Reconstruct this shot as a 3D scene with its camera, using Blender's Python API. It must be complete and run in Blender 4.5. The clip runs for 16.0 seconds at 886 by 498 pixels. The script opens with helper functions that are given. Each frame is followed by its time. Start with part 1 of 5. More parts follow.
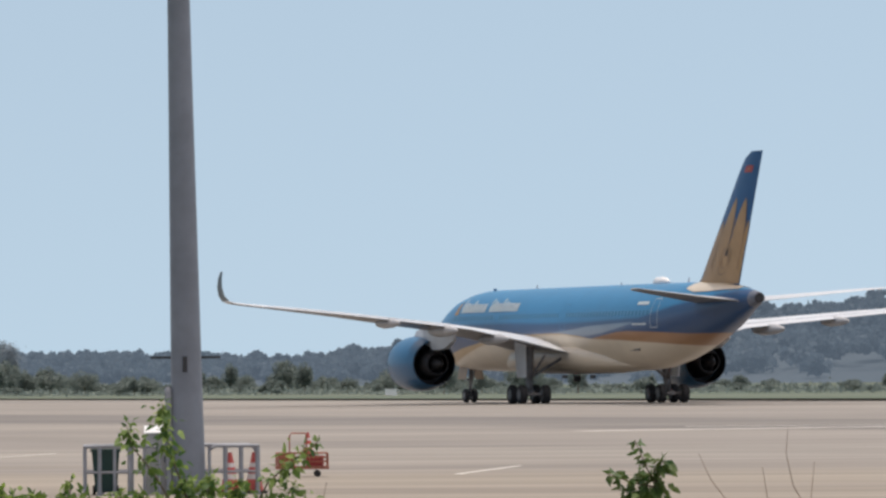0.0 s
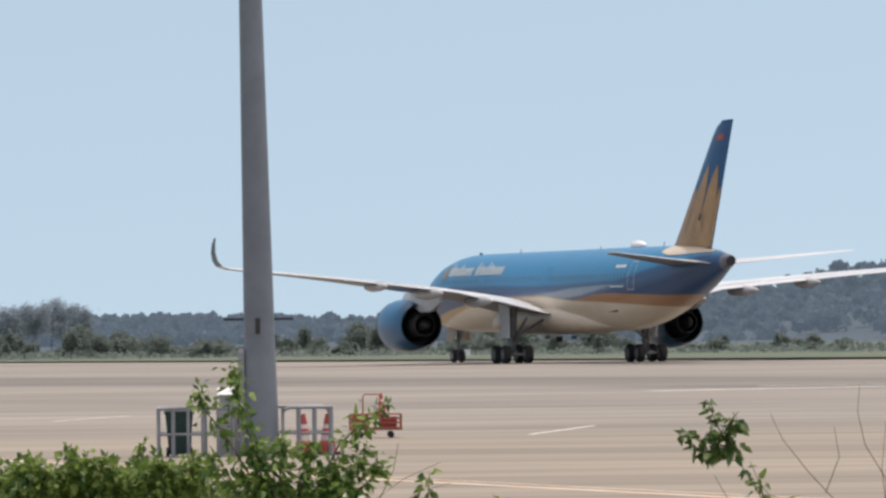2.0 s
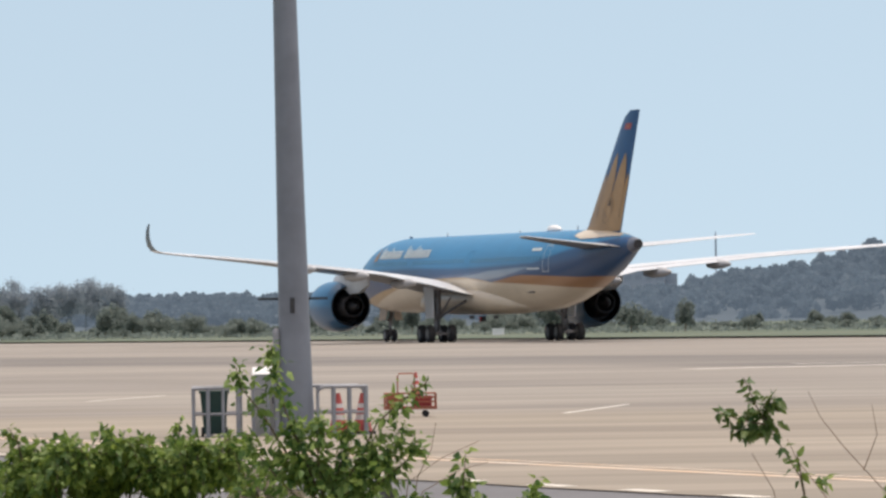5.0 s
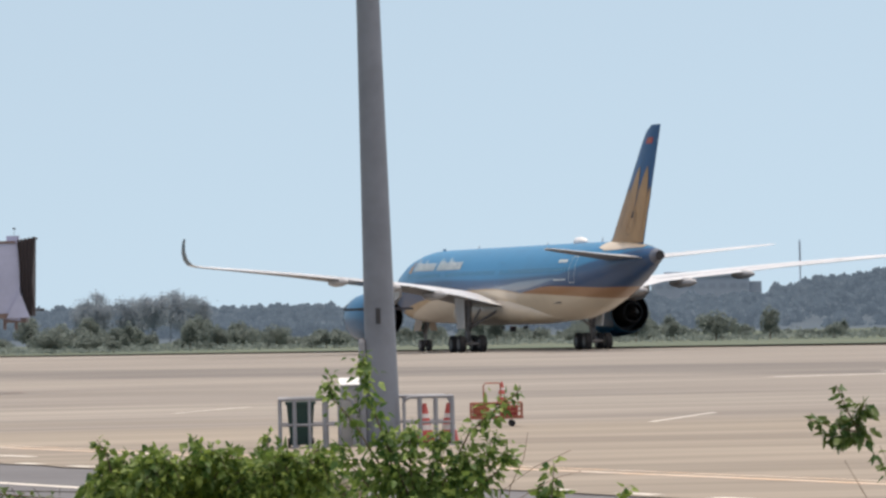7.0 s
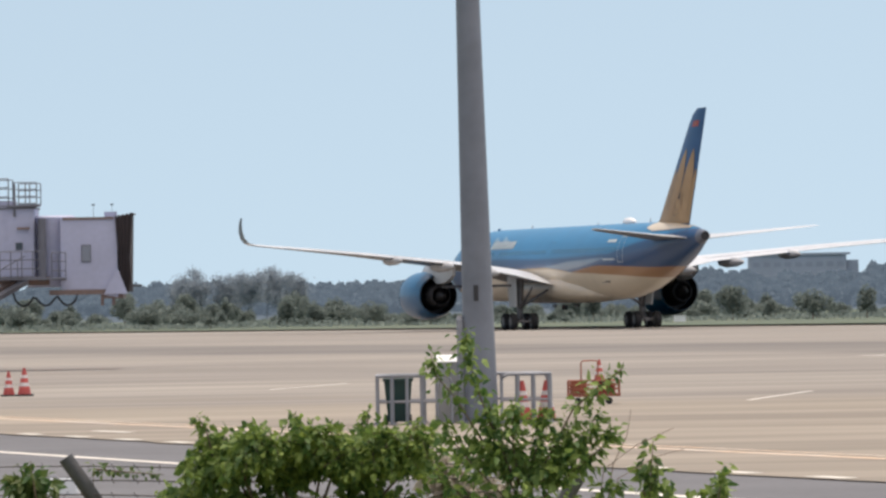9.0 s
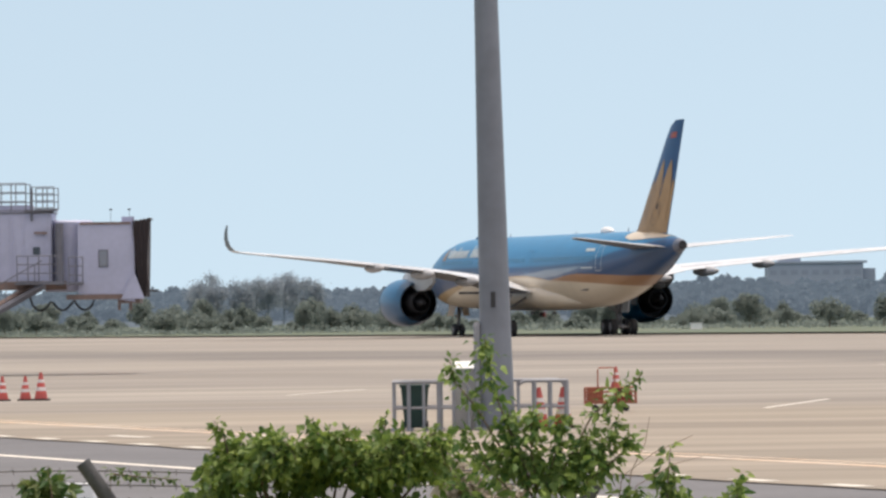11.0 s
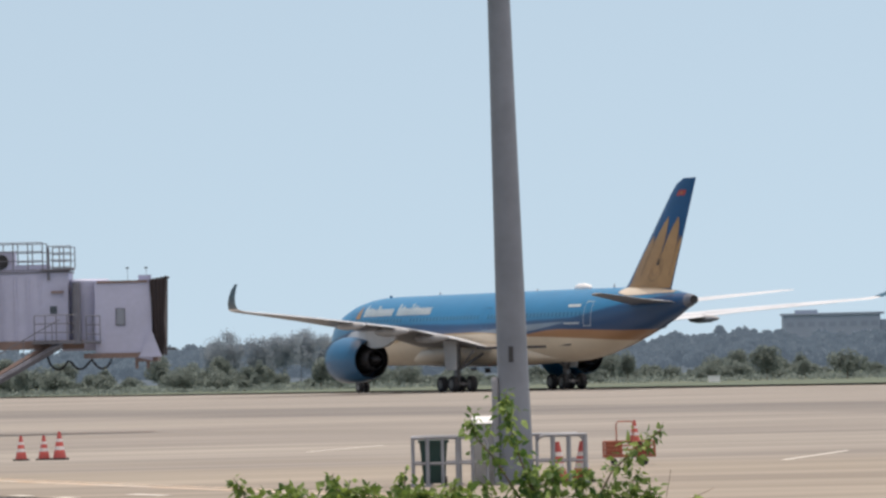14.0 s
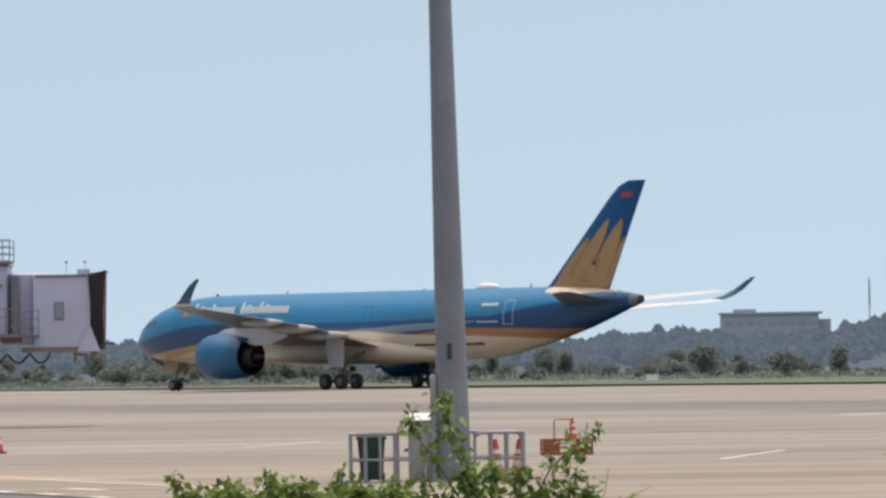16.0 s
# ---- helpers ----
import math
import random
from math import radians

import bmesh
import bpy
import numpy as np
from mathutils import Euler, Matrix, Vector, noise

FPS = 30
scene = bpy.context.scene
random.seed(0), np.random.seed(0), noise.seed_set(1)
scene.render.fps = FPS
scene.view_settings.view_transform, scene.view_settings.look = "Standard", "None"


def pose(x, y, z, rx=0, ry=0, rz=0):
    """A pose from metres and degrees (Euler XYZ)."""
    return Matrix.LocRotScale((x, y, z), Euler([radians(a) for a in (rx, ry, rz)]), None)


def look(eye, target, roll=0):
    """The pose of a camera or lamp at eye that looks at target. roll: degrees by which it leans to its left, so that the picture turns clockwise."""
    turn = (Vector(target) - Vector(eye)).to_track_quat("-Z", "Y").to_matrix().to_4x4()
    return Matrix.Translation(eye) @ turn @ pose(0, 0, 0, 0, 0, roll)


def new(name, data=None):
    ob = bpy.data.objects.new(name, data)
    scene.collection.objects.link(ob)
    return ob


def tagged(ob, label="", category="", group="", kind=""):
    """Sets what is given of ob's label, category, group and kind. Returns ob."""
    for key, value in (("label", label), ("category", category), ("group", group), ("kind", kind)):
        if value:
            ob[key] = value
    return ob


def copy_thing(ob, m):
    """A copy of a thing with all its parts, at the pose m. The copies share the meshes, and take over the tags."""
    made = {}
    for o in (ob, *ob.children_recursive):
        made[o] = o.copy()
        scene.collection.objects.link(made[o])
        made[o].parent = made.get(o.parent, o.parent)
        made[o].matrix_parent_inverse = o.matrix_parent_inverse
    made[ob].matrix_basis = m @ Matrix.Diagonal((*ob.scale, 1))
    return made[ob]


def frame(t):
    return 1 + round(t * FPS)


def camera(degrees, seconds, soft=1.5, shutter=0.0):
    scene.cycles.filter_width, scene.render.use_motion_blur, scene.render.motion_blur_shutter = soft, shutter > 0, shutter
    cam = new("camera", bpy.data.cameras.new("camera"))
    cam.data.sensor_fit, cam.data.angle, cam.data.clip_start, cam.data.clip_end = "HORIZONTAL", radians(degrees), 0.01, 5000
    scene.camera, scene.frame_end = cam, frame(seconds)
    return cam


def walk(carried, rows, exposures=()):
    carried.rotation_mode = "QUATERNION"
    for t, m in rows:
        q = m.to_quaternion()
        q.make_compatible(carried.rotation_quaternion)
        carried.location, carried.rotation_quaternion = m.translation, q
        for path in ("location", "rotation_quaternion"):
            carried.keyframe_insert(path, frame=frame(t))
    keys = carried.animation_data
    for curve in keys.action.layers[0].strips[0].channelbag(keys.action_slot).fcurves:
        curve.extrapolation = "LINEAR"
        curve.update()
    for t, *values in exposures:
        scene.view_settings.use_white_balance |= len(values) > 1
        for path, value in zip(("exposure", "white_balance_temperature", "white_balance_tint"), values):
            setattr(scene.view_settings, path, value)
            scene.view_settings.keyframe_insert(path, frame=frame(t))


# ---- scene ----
EYE_HEIGHT = 2.502
cam = camera(8.23, 16.0, soft=2.7)


def aim(x, yaw, pitch, roll):
    """The camera's pose from its sideways place and three angles in degrees; yaw turns to the right, pitch up."""
    return pose(x, 0, EYE_HEIGHT, 0, 0, -yaw) @ pose(0, 0, 0, 90 + pitch) @ pose(0, 0, 0, 0, 0, roll)


SWAY = [
    (0, 0.045, 2.986, 1.123, -0.413), (0.5, 0.045, 2.640, 1.050, -0.420), (1, 0.048, 2.451, 0.928, -0.505),
    (1.5, 0.054, 2.343, 0.820, -0.665), (2, 0.055, 2.305, 0.763, -0.702), (2.5, 0.057, 2.281, 0.686, -0.706),
    (3, 0.058, 2.289, 0.582, -0.735), (3.5, 0.048, 2.246, 0.541, -0.881), (5.8, 0.033, 1.744, 0.647, -1.014),
    (6, 0.019, 1.656, 0.686, -1.102), (6.5, 0.010, 1.428, 0.721, -1.156), (7, 0.010, 1.212, 0.677, -1.267),
    (7.5, 0.003, 1.082, 0.603, -1.068), (8, 0.002, 0.859, 0.552, -1.084), (8.5, -0.007, 0.539, 0.523, -1.172),
    (9, -0.020, 0.309, 0.483, -1.048), (11.3, -0.034, 0.155, 0.576, -0.784), (11.5, -0.040, 0.179, 0.723, -0.904),
    (12, -0.043, 0.164, 0.905, -1.110), (12.5, -0.055, 0.176, 1.003, -1.242), (13, -0.050, 0.211, 0.992, -1.500),
    (13.5, -0.042, 0.152, 1.005, -1.419), (14, -0.041, 0.009, 1.062, -1.348), (14.5, -0.036, -0.059, 1.096, -1.322),
    (15, -0.035, 0.236, 1.165, -1.306), (15.5, -0.039, 0.597, 1.141, -0.947), (16, -0.044, 0.575, 1.021, -0.929)]
walk(cam, [(t, aim(*row)) for t, *row in SWAY], exposures=[
    (0, -0.155, 6400, 10), (1.5, -0.155, 6430, 10), (2, -0.08, 6460, 10), (3, 0.02, 6510, 10), (3.5, -0.01, 6530, 10), (6, 0.05, 6600, 10), (7, 0.01, 6560, 10), (9, 0.03, 6540, 10), (11.4, 0.14, 6700, 10),
    (12, 0.10, 6720, 10), (12.6, 0.05, 6640, 10), (13.5, -0.02, 6570, 10), (16, -0.04, 6570, 10)])

# ---- light: a high sun to the right, hazy tropical sky ----
SUN_ELEVATION, SUN_TURN = 80, 72
world = bpy.data.worlds.new("sky")
scene.world = world
world.use_nodes = True
wn = world.node_tree.nodes
sky = wn.new("ShaderNodeTexSky")
sky.sky_type, sky.sun_disc = "NISHITA", False
sky.sun_elevation, sky.sun_rotation = radians(SUN_ELEVATION), radians(SUN_TURN)
sky.air_density, sky.dust_density, sky.ozone_density = 1.0, 0.6, 2.0
wn["Background"].inputs["Strength"].default_value = 0.131
# tropical haze: the pale blue of the lower sky reaches evenly down to the horizon
sky_way, lift, tint = wn.new("ShaderNodeTexCoord"), wn.new("ShaderNodeVectorMath"), wn.new("ShaderNodeMix")
lift.inputs[1].default_value = (0, 0, 0.34)
tint.data_type, tint.blend_type = "RGBA", "MULTIPLY"
tint.inputs["Factor"].default_value, tint.inputs["B"].default_value = 1.0, (2.43, 1.95, 1.37, 1)
wl = world.node_tree.links
wl.new(sky_way.outputs["Generated"], lift.inputs[0])
wl.new(lift.outputs[0], sky.inputs["Vector"])
wl.new(sky.outputs["Color"], tint.inputs["A"])
wl.new(tint.outputs["Result"], wn["Background"].inputs["Color"])
sun_data = bpy.data.lights.new("sun", "SUN")
sun_data.energy, sun_data.angle, sun_data.color = 2.4, radians(0.8), (1.0, 0.96, 0.91)
sun = new("sun", sun_data)
sun_way = Vector((math.sin(radians(SUN_TURN)) * math.cos(radians(SUN_ELEVATION)),
                  math.cos(radians(SUN_TURN)) * math.cos(radians(SUN_ELEVATION)), math.sin(radians(SUN_ELEVATION))))
sun.matrix_world = look(sun_way * 300, (0, 0, 0))


# ---- materials ----
def surface(name, colour, rough=0.6, metal=0.0, grain=8.0, amount=0.12, patch=0.6, patches=0.15, bump=0.0, other=None,
            specular=0.5, coords="Object", squeeze=(1, 1, 1)):
    """A procedural surface: colour with fine grain, larger patches and a little relief."""
    m = bpy.data.materials.new(name)
    m.use_nodes = True
    n, l = m.node_tree.nodes, m.node_tree.links
    b = n["Principled BSDF"]
    b.inputs["Roughness"].default_value, b.inputs["Metallic"].default_value = rough, metal
    b.inputs["Specular IOR Level"].default_value = specular
    tc, mp = n.new("ShaderNodeTexCoord"), n.new("ShaderNodeMapping")
    mp.inputs["Scale"].default_value = squeeze
    l.new(tc.outputs[coords], mp.inputs["Vector"])
    fine, broad = n.new("ShaderNodeTexNoise"), n.new("ShaderNodeTexNoise")
    fine.inputs["Scale"].default_value, broad.inputs["Scale"].default_value = grain, patch
    fine.inputs["Detail"].default_value, broad.inputs["Detail"].default_value = 4, 5
    for tex in (fine, broad):
        l.new(mp.outputs["Vector"], tex.inputs["Vector"])
    c0 = Vector(colour)
    c1 = Vector(other) if other else c0 * (1 - 2 * patches)
    spread = n.new("ShaderNodeMapRange")
    spread.inputs["From Min"].default_value, spread.inputs["From Max"].default_value = 0.35, 0.65
    l.new(broad.outputs["Fac"], spread.inputs["Value"])
    mix = n.new("ShaderNodeMix")
    mix.data_type = "RGBA"
    mix.inputs["A"].default_value, mix.inputs["B"].default_value = (*c0, 1), (*c1, 1)
    l.new(spread.outputs["Result"], mix.inputs["Factor"])
    hsv = n.new("ShaderNodeHueSaturation")
    val = n.new("ShaderNodeMapRange")
    val.inputs["From Min"].default_value, val.inputs["From Max"].default_value = 0.25, 0.75
    val.inputs["To Min"].default_value, val.inputs["To Max"].default_value = 1 - amount, 1 + amount
    l.new(fine.outputs["Fac"], val.inputs["Value"])
    l.new(val.outputs["Result"], hsv.inputs["Value"])
    l.new(mix.outputs["Result"], hsv.inputs["Color"])
    l.new(hsv.outputs["Color"], b.inputs["Base Color"])
    if bump:
        bp = n.new("ShaderNodeBump")
        bp.inputs["Strength"].default_value, bp.inputs["Distance"].default_value = bump, 0.02
        l.new(fine.outputs["Fac"], bp.inputs["Height"])
        l.new(bp.outputs["Normal"], b.inputs["Normal"])
    return m


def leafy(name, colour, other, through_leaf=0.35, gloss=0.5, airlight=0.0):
    """Foliage: each leaf has its own tint between two greens, and lets some light through. airlight: distance haze,
    painted in as a faint blue emission.
    """
    m = bpy.data.materials.new(name)
    m.use_nodes = True
    n, l = m.node_tree.nodes, m.node_tree.links
    b = n["Principled BSDF"]
    geo = n.new("ShaderNodeNewGeometry")
    mix = n.new("ShaderNodeMix")
    mix.data_type = "RGBA"
    mix.inputs["A"].default_value, mix.inputs["B"].default_value = (*colour, 1), (*other, 1)
    l.new(geo.outputs["Random Per Island"], mix.inputs["Factor"])
    l.new(mix.outputs["Result"], b.inputs["Base Color"])
    b.inputs["Roughness"].default_value = gloss
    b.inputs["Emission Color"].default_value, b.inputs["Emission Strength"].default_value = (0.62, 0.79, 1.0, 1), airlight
    thin = n.new("ShaderNodeBsdfTranslucent")
    l.new(mix.outputs["Result"], thin.inputs["Color"])
    blend = n.new("ShaderNodeMixShader")
    blend.inputs["Fac"].default_value = through_leaf
    l.new(b.outputs["BSDF"], blend.inputs[1])
    l.new(thin.outputs["BSDF"], blend.inputs[2])
    l.new(blend.outputs["Shader"], n["Material Output"].inputs["Surface"])
    return m


def concrete_apron():
    """Pale concrete with fine streaks, broad stains and a darker worn taxi lane across it."""
    m = surface("apron_concrete", (0.278, 0.256, 0.229), 0.9, grain=0.4, amount=0.28, patch=0.03, other=(0.222, 0.204, 0.188), squeeze=(0.13, 1, 1), specular=0.2)
    n, l = m.node_tree.nodes, m.node_tree.links
    tc, sep = n.new("ShaderNodeTexCoord"), n.new("ShaderNodeSeparateXYZ")
    l.new(tc.outputs["Object"], sep.inputs["Vector"])
    stretch, wisps = n.new("ShaderNodeMapping"), n.new("ShaderNodeTexNoise")
    stretch.inputs["Scale"].default_value = (0.2, 1, 1)
    wisps.inputs["Scale"].default_value, wisps.inputs["Detail"].default_value, wisps.inputs["Roughness"].default_value = 0.06, 7, 0.7
    l.new(tc.outputs["Object"], stretch.inputs["Vector"])
    l.new(stretch.outputs["Vector"], wisps.inputs["Vector"])

    def calc(op, a, c):
        node = n.new("ShaderNodeMath")
        node.operation = op
        for socket, value in zip(node.inputs, (a, c)):
            if isinstance(value, (int, float)):
                socket.default_value = value
            else:
                l.new(value, socket)
        return node.outputs[0]

    far = calc("ADD", sep.outputs["Y"], calc("MULTIPLY", calc("SUBTRACT", wisps.outputs["Fac"], 0.5), 110.0))
    # the lane runs at a slant over the slabs; its edges are fairly firm
    slant = calc("ADD", calc("ADD", sep.outputs["Y"], calc("MULTIPLY", sep.outputs["X"], 1.7)), calc("MULTIPLY", calc("SUBTRACT", wisps.outputs["Fac"], 0.5), 34.0))

    def band(middle, half, soft_edge):
        inside = calc("DIVIDE", calc("SUBTRACT", half, calc("ABSOLUTE", calc("SUBTRACT", slant, middle), 0)), soft_edge)
        return calc("MINIMUM", 1.0, calc("MAXIMUM", 0.0, inside))

    mottled = calc("ADD", 0.25, wisps.outputs["Fac"])
    worn = calc("MULTIPLY", calc("MAXIMUM", band(326.0, 36.0, 9.0), calc("MULTIPLY", band(222.0, 13.0, 10.0), 0.4)), mottled)
    hsv = [x for x in n if x.type == "HUE_SAT"][0]
    mix = n.new("ShaderNodeMix")
    mix.data_type, mix.blend_type = "RGBA", "MULTIPLY"
    mix.inputs["B"].default_value = (0.66, 0.67, 0.70, 1)
    l.new(worn, mix.inputs["Factor"])
    l.new(hsv.outputs["Color"], mix.inputs["A"])
    sandy = n.new("ShaderNodeMix")
    sandy.data_type, sandy.blend_type = "RGBA", "MULTIPLY"
    sandy.inputs["B"].default_value = (1.04, 1.0, 0.93, 1)
    l.new(calc("MINIMUM", 1.0, calc("MAXIMUM", 0.0, calc("DIVIDE", calc("SUBTRACT", 172.0, far), 30.0))), sandy.inputs["Factor"])
    l.new(mix.outputs["Result"], sandy.inputs["A"])
    l.new(sandy.outputs["Result"], n["Principled BSDF"].inputs["Base Color"])
    return m


M_APRON = concrete_apron()
M_ASPHALT = surface("asphalt", (0.135, 0.135, 0.145), 0.85, grain=6, amount=0.12, patch=0.3, patches=0.08)
M_GRASS = surface("grass", (0.078, 0.108, 0.072), 0.9, grain=0.5, amount=0.3, patch=0.02, other=(0.108, 0.128, 0.088))
M_VERGE = surface("verge", (0.12, 0.16, 0.05), 0.9, grain=9, amount=0.3, patch=0.7, other=(0.2, 0.17, 0.09), bump=0.6)
M_WHITE_LINE = surface("worn_white_line", (0.75, 0.72, 0.66), 0.8, grain=3, amount=0.12, patch=0.8, patches=0.1)
M_YELLOW_LINE = surface("worn_yellow_line", (0.66, 0.46, 0.30), 0.8, grain=3, amount=0.15, patch=0.5, other=(0.66, 0.58, 0.5))
M_RED_LINE = surface("worn_red_line", (0.30, 0.09, 0.07), 0.8, grain=3, amount=0.15, patch=0.5)
M_STEEL = surface("galvanised_steel", (0.29, 0.30, 0.33), 0.5, 0.3, grain=30, amount=0.1, patch=2.5, patches=0.1)
M_POLE = surface("mast_steel", (0.19, 0.21, 0.25), 0.55, 0.15, grain=5, amount=0.05, patch=0.8, patches=0.1)
M_DARK = surface("dark_iron", (0.035, 0.035, 0.04), 0.55, grain=9, patch=1.5)
M_BLACK = surface("black_rubber", (0.025, 0.025, 0.028), 0.7, grain=12, patch=2)
M_BRIDGE = surface("bridge_white_panel", (0.43, 0.45, 0.60), 0.5, grain=5, amount=0.05, patch=0.5, patches=0.06)
M_BRIDGE_TRIM = surface("bridge_trim", (0.22, 0.155, 0.135), 0.6, grain=5, patch=1)
M_BRIDGE_GREY = surface("bridge_grey_steel", (0.17, 0.175, 0.21), 0.55, 0.2, grain=8, patch=1)
M_BELLOWS = surface("bellows_canvas", (0.045, 0.036, 0.04), 0.85, grain=8, patch=1)
M_GLASS = surface("dark_glass", (0.05, 0.06, 0.075), 0.08, grain=2, amount=0.02, patch=1, patches=0.02)
M_PANE = surface("cab_pane", (0.22, 0.24, 0.29), 0.12, grain=2, amount=0.03, patch=1, patches=0.04)
M_ORANGE = surface("cone_orange", (0.46, 0.078, 0.068), 0.5, grain=9, amount=0.06, patch=3)
M_REFLECT = surface("cone_white_band", (0.62, 0.58, 0.57), 0.4, grain=9, amount=0.05, patch=3)
M_BIN = surface("bin_green", (0.01, 0.05, 0.045), 0.45, grain=8, patch=2)
M_RED = surface("red_enamel", (0.33, 0.035, 0.035), 0.4, grain=7, patch=2)
M_RUST = surface("orange_enamel", (0.36, 0.11, 0.06), 0.5, grain=9, patch=3, other=(0.24, 0.075, 0.045))
M_CABINET = surface("cabinet_grey", (0.42, 0.42, 0.42), 0.5, grain=8, amount=0.05, patch=1.5, patches=0.06)
M_BARK = surface("bark", (0.16, 0.12, 0.08), 0.9, grain=60, amount=0.25, patch=9, bump=0.4)
M_TWIG = surface("dry_twig", (0.3, 0.22, 0.18), 0.9, grain=60, amount=0.2, patch=9)
# hall, its panes and the mast: blue of distance haze mixed into the paint
M_HOUSE = surface("far_concrete_hazed", (0.32, 0.375, 0.475), 0.8, grain=0.4, amount=0.05, patch=0.1, patches=0.05)
M_HALL_PANE = surface("hall_pane_hazed", (0.26, 0.31, 0.40), 0.4, grain=0.4, amount=0.05, patch=0.1, patches=0.05)
M_LEAF = leafy("hedge_leaf", (0.05, 0.115, 0.026), (0.28, 0.365, 0.085), 0.42, 0.6)
M_LEAF_SHRUB = leafy("shrub_leaf", (0.055, 0.13, 0.032), (0.29, 0.38, 0.10), 0.42, 0.6)
M_LEAF_DARK = leafy("vine_leaf", (0.05, 0.12, 0.03), (0.16, 0.2, 0.06), 0.4, 0.45)
M_STRAW = leafy("dry_straw", (0.36, 0.31, 0.24), (0.55, 0.50, 0.43), 0.3, 0.7)
# scrub greens paled and blued: haze painted into the leaf colour
M_BUSH = leafy("scrub_leaf_hazed", (0.19, 0.228, 0.212), (0.225, 0.262, 0.24), 0.74, 0.9)
# airy trees, wood and leaf: pale blue-grey stands in for distance haze
M_FAR_TREE = leafy("far_tree_hazed", (0.25, 0.295, 0.34), (0.31, 0.355, 0.40), 0.6, 0.9)
# woods and hill: distance haze put into both leaf colour and emission
M_WOODS = leafy("far_woods_hazed_leaf", (0.055, 0.076, 0.096), (0.078, 0.102, 0.12), 0.5, 0.9, airlight=0.265)
# aircraft
M_WING = surface("wing_grey", (0.66, 0.675, 0.70), 0.32, grain=2, amount=0.04, patch=0.35, patches=0.07)
M_BLUE = surface("aircraft_blue", (0.003, 0.07, 0.20), 0.35, grain=2, amount=0.06, patch=0.3, patches=0.08, specular=0.25)
M_COWL = surface("cowl_blue", (0.012, 0.125, 0.27), 0.28, grain=2, amount=0.04, patch=0.3, patches=0.06)
# grey wing paint taken darker, so the underside's shade is in the colour
M_UNDER_SHADE = surface("wing_underside_shade", (0.215, 0.21, 0.215), 0.4, grain=2, amount=0.05, patch=0.35, patches=0.1)
M_BLUE_DARK = surface("aircraft_dark_blue", (0.006, 0.085, 0.15), 0.3, grain=2, amount=0.04, patch=0.3, patches=0.06)
M_GOLD = surface("aircraft_gold", (0.32, 0.205, 0.10), 0.4, grain=2, amount=0.06, patch=0.4, patches=0.08, specular=0.3)
M_GOLD_DARK = surface("aircraft_dark_gold", (0.24, 0.15, 0.075), 0.4, grain=2, amount=0.05, patch=0.4)
M_WHITE = surface("aircraft_white", (0.8, 0.8, 0.8), 0.3, grain=2, amount=0.02, patch=0.3, patches=0.02)
M_CABIN = surface("cabin_window", (0.05, 0.17, 0.28), 0.15, grain=2, amount=0.02, patch=1, patches=0.02)
M_NAME = surface("name_paint", (0.55, 0.61, 0.62), 0.35, grain=3, amount=0.05, patch=0.6, patches=0.08)
M_CREAM = surface("aircraft_cream", (0.60, 0.52, 0.41), 0.35, grain=2, amount=0.04, patch=0.4, patches=0.06)
M_EXHAUST = surface("exhaust_metal", (0.04, 0.037, 0.04), 0.5, 0.3, grain=4, patch=1)
M_LIP = surface("inlet_lip", (0.6, 0.6, 0.62), 0.25, 0.8, grain=4, amount=0.03, patch=1)
M_STRUT = surface("gear_strut", (0.2, 0.195, 0.2), 0.45, 0.3, grain=6, patch=2)
# tailplane grey likewise holds the shade of its underside
M_STAB_SHADE = surface("tailplane_underside_shade", (0.13, 0.135, 0.145), 0.4, grain=2, amount=0.05, patch=0.35, patches=0.1)
M_TAIL_CONE = surface("tail_cone", (0.15, 0.17, 0.22), 0.4, 0.2, grain=6, patch=2)
M_FAIRING = surface("flap_fairing", (0.43, 0.43, 0.44), 0.4, grain=2, amount=0.05, patch=0.5, patches=0.08)
M_TYRE = surface("tyre", (0.022, 0.022, 0.025), 0.8, grain=9, patch=2)
M_ARM = surface("weathered_steel", (0.10, 0.10, 0.105), 0.6, 0.2, grain=40, amount=0.15, patch=6)
M_WIRE = surface("dull_wire", (0.07, 0.06, 0.055), 0.6, 0.3, grain=40, patch=5)
M_FLASH = bpy.data.materials.new("beacon_glow")
M_FLASH.use_nodes = True
M_FLASH.node_tree.nodes["Principled BSDF"].inputs["Emission Color"].default_value = (1.0, 0.07, 0.06, 1)
M_FLASH.node_tree.nodes["Principled BSDF"].inputs["Emission Strength"].default_value = 32
M_HUB = surface("wheel_hub", (0.2, 0.2, 0.2), 0.5, 0.3, grain=9, patch=2)


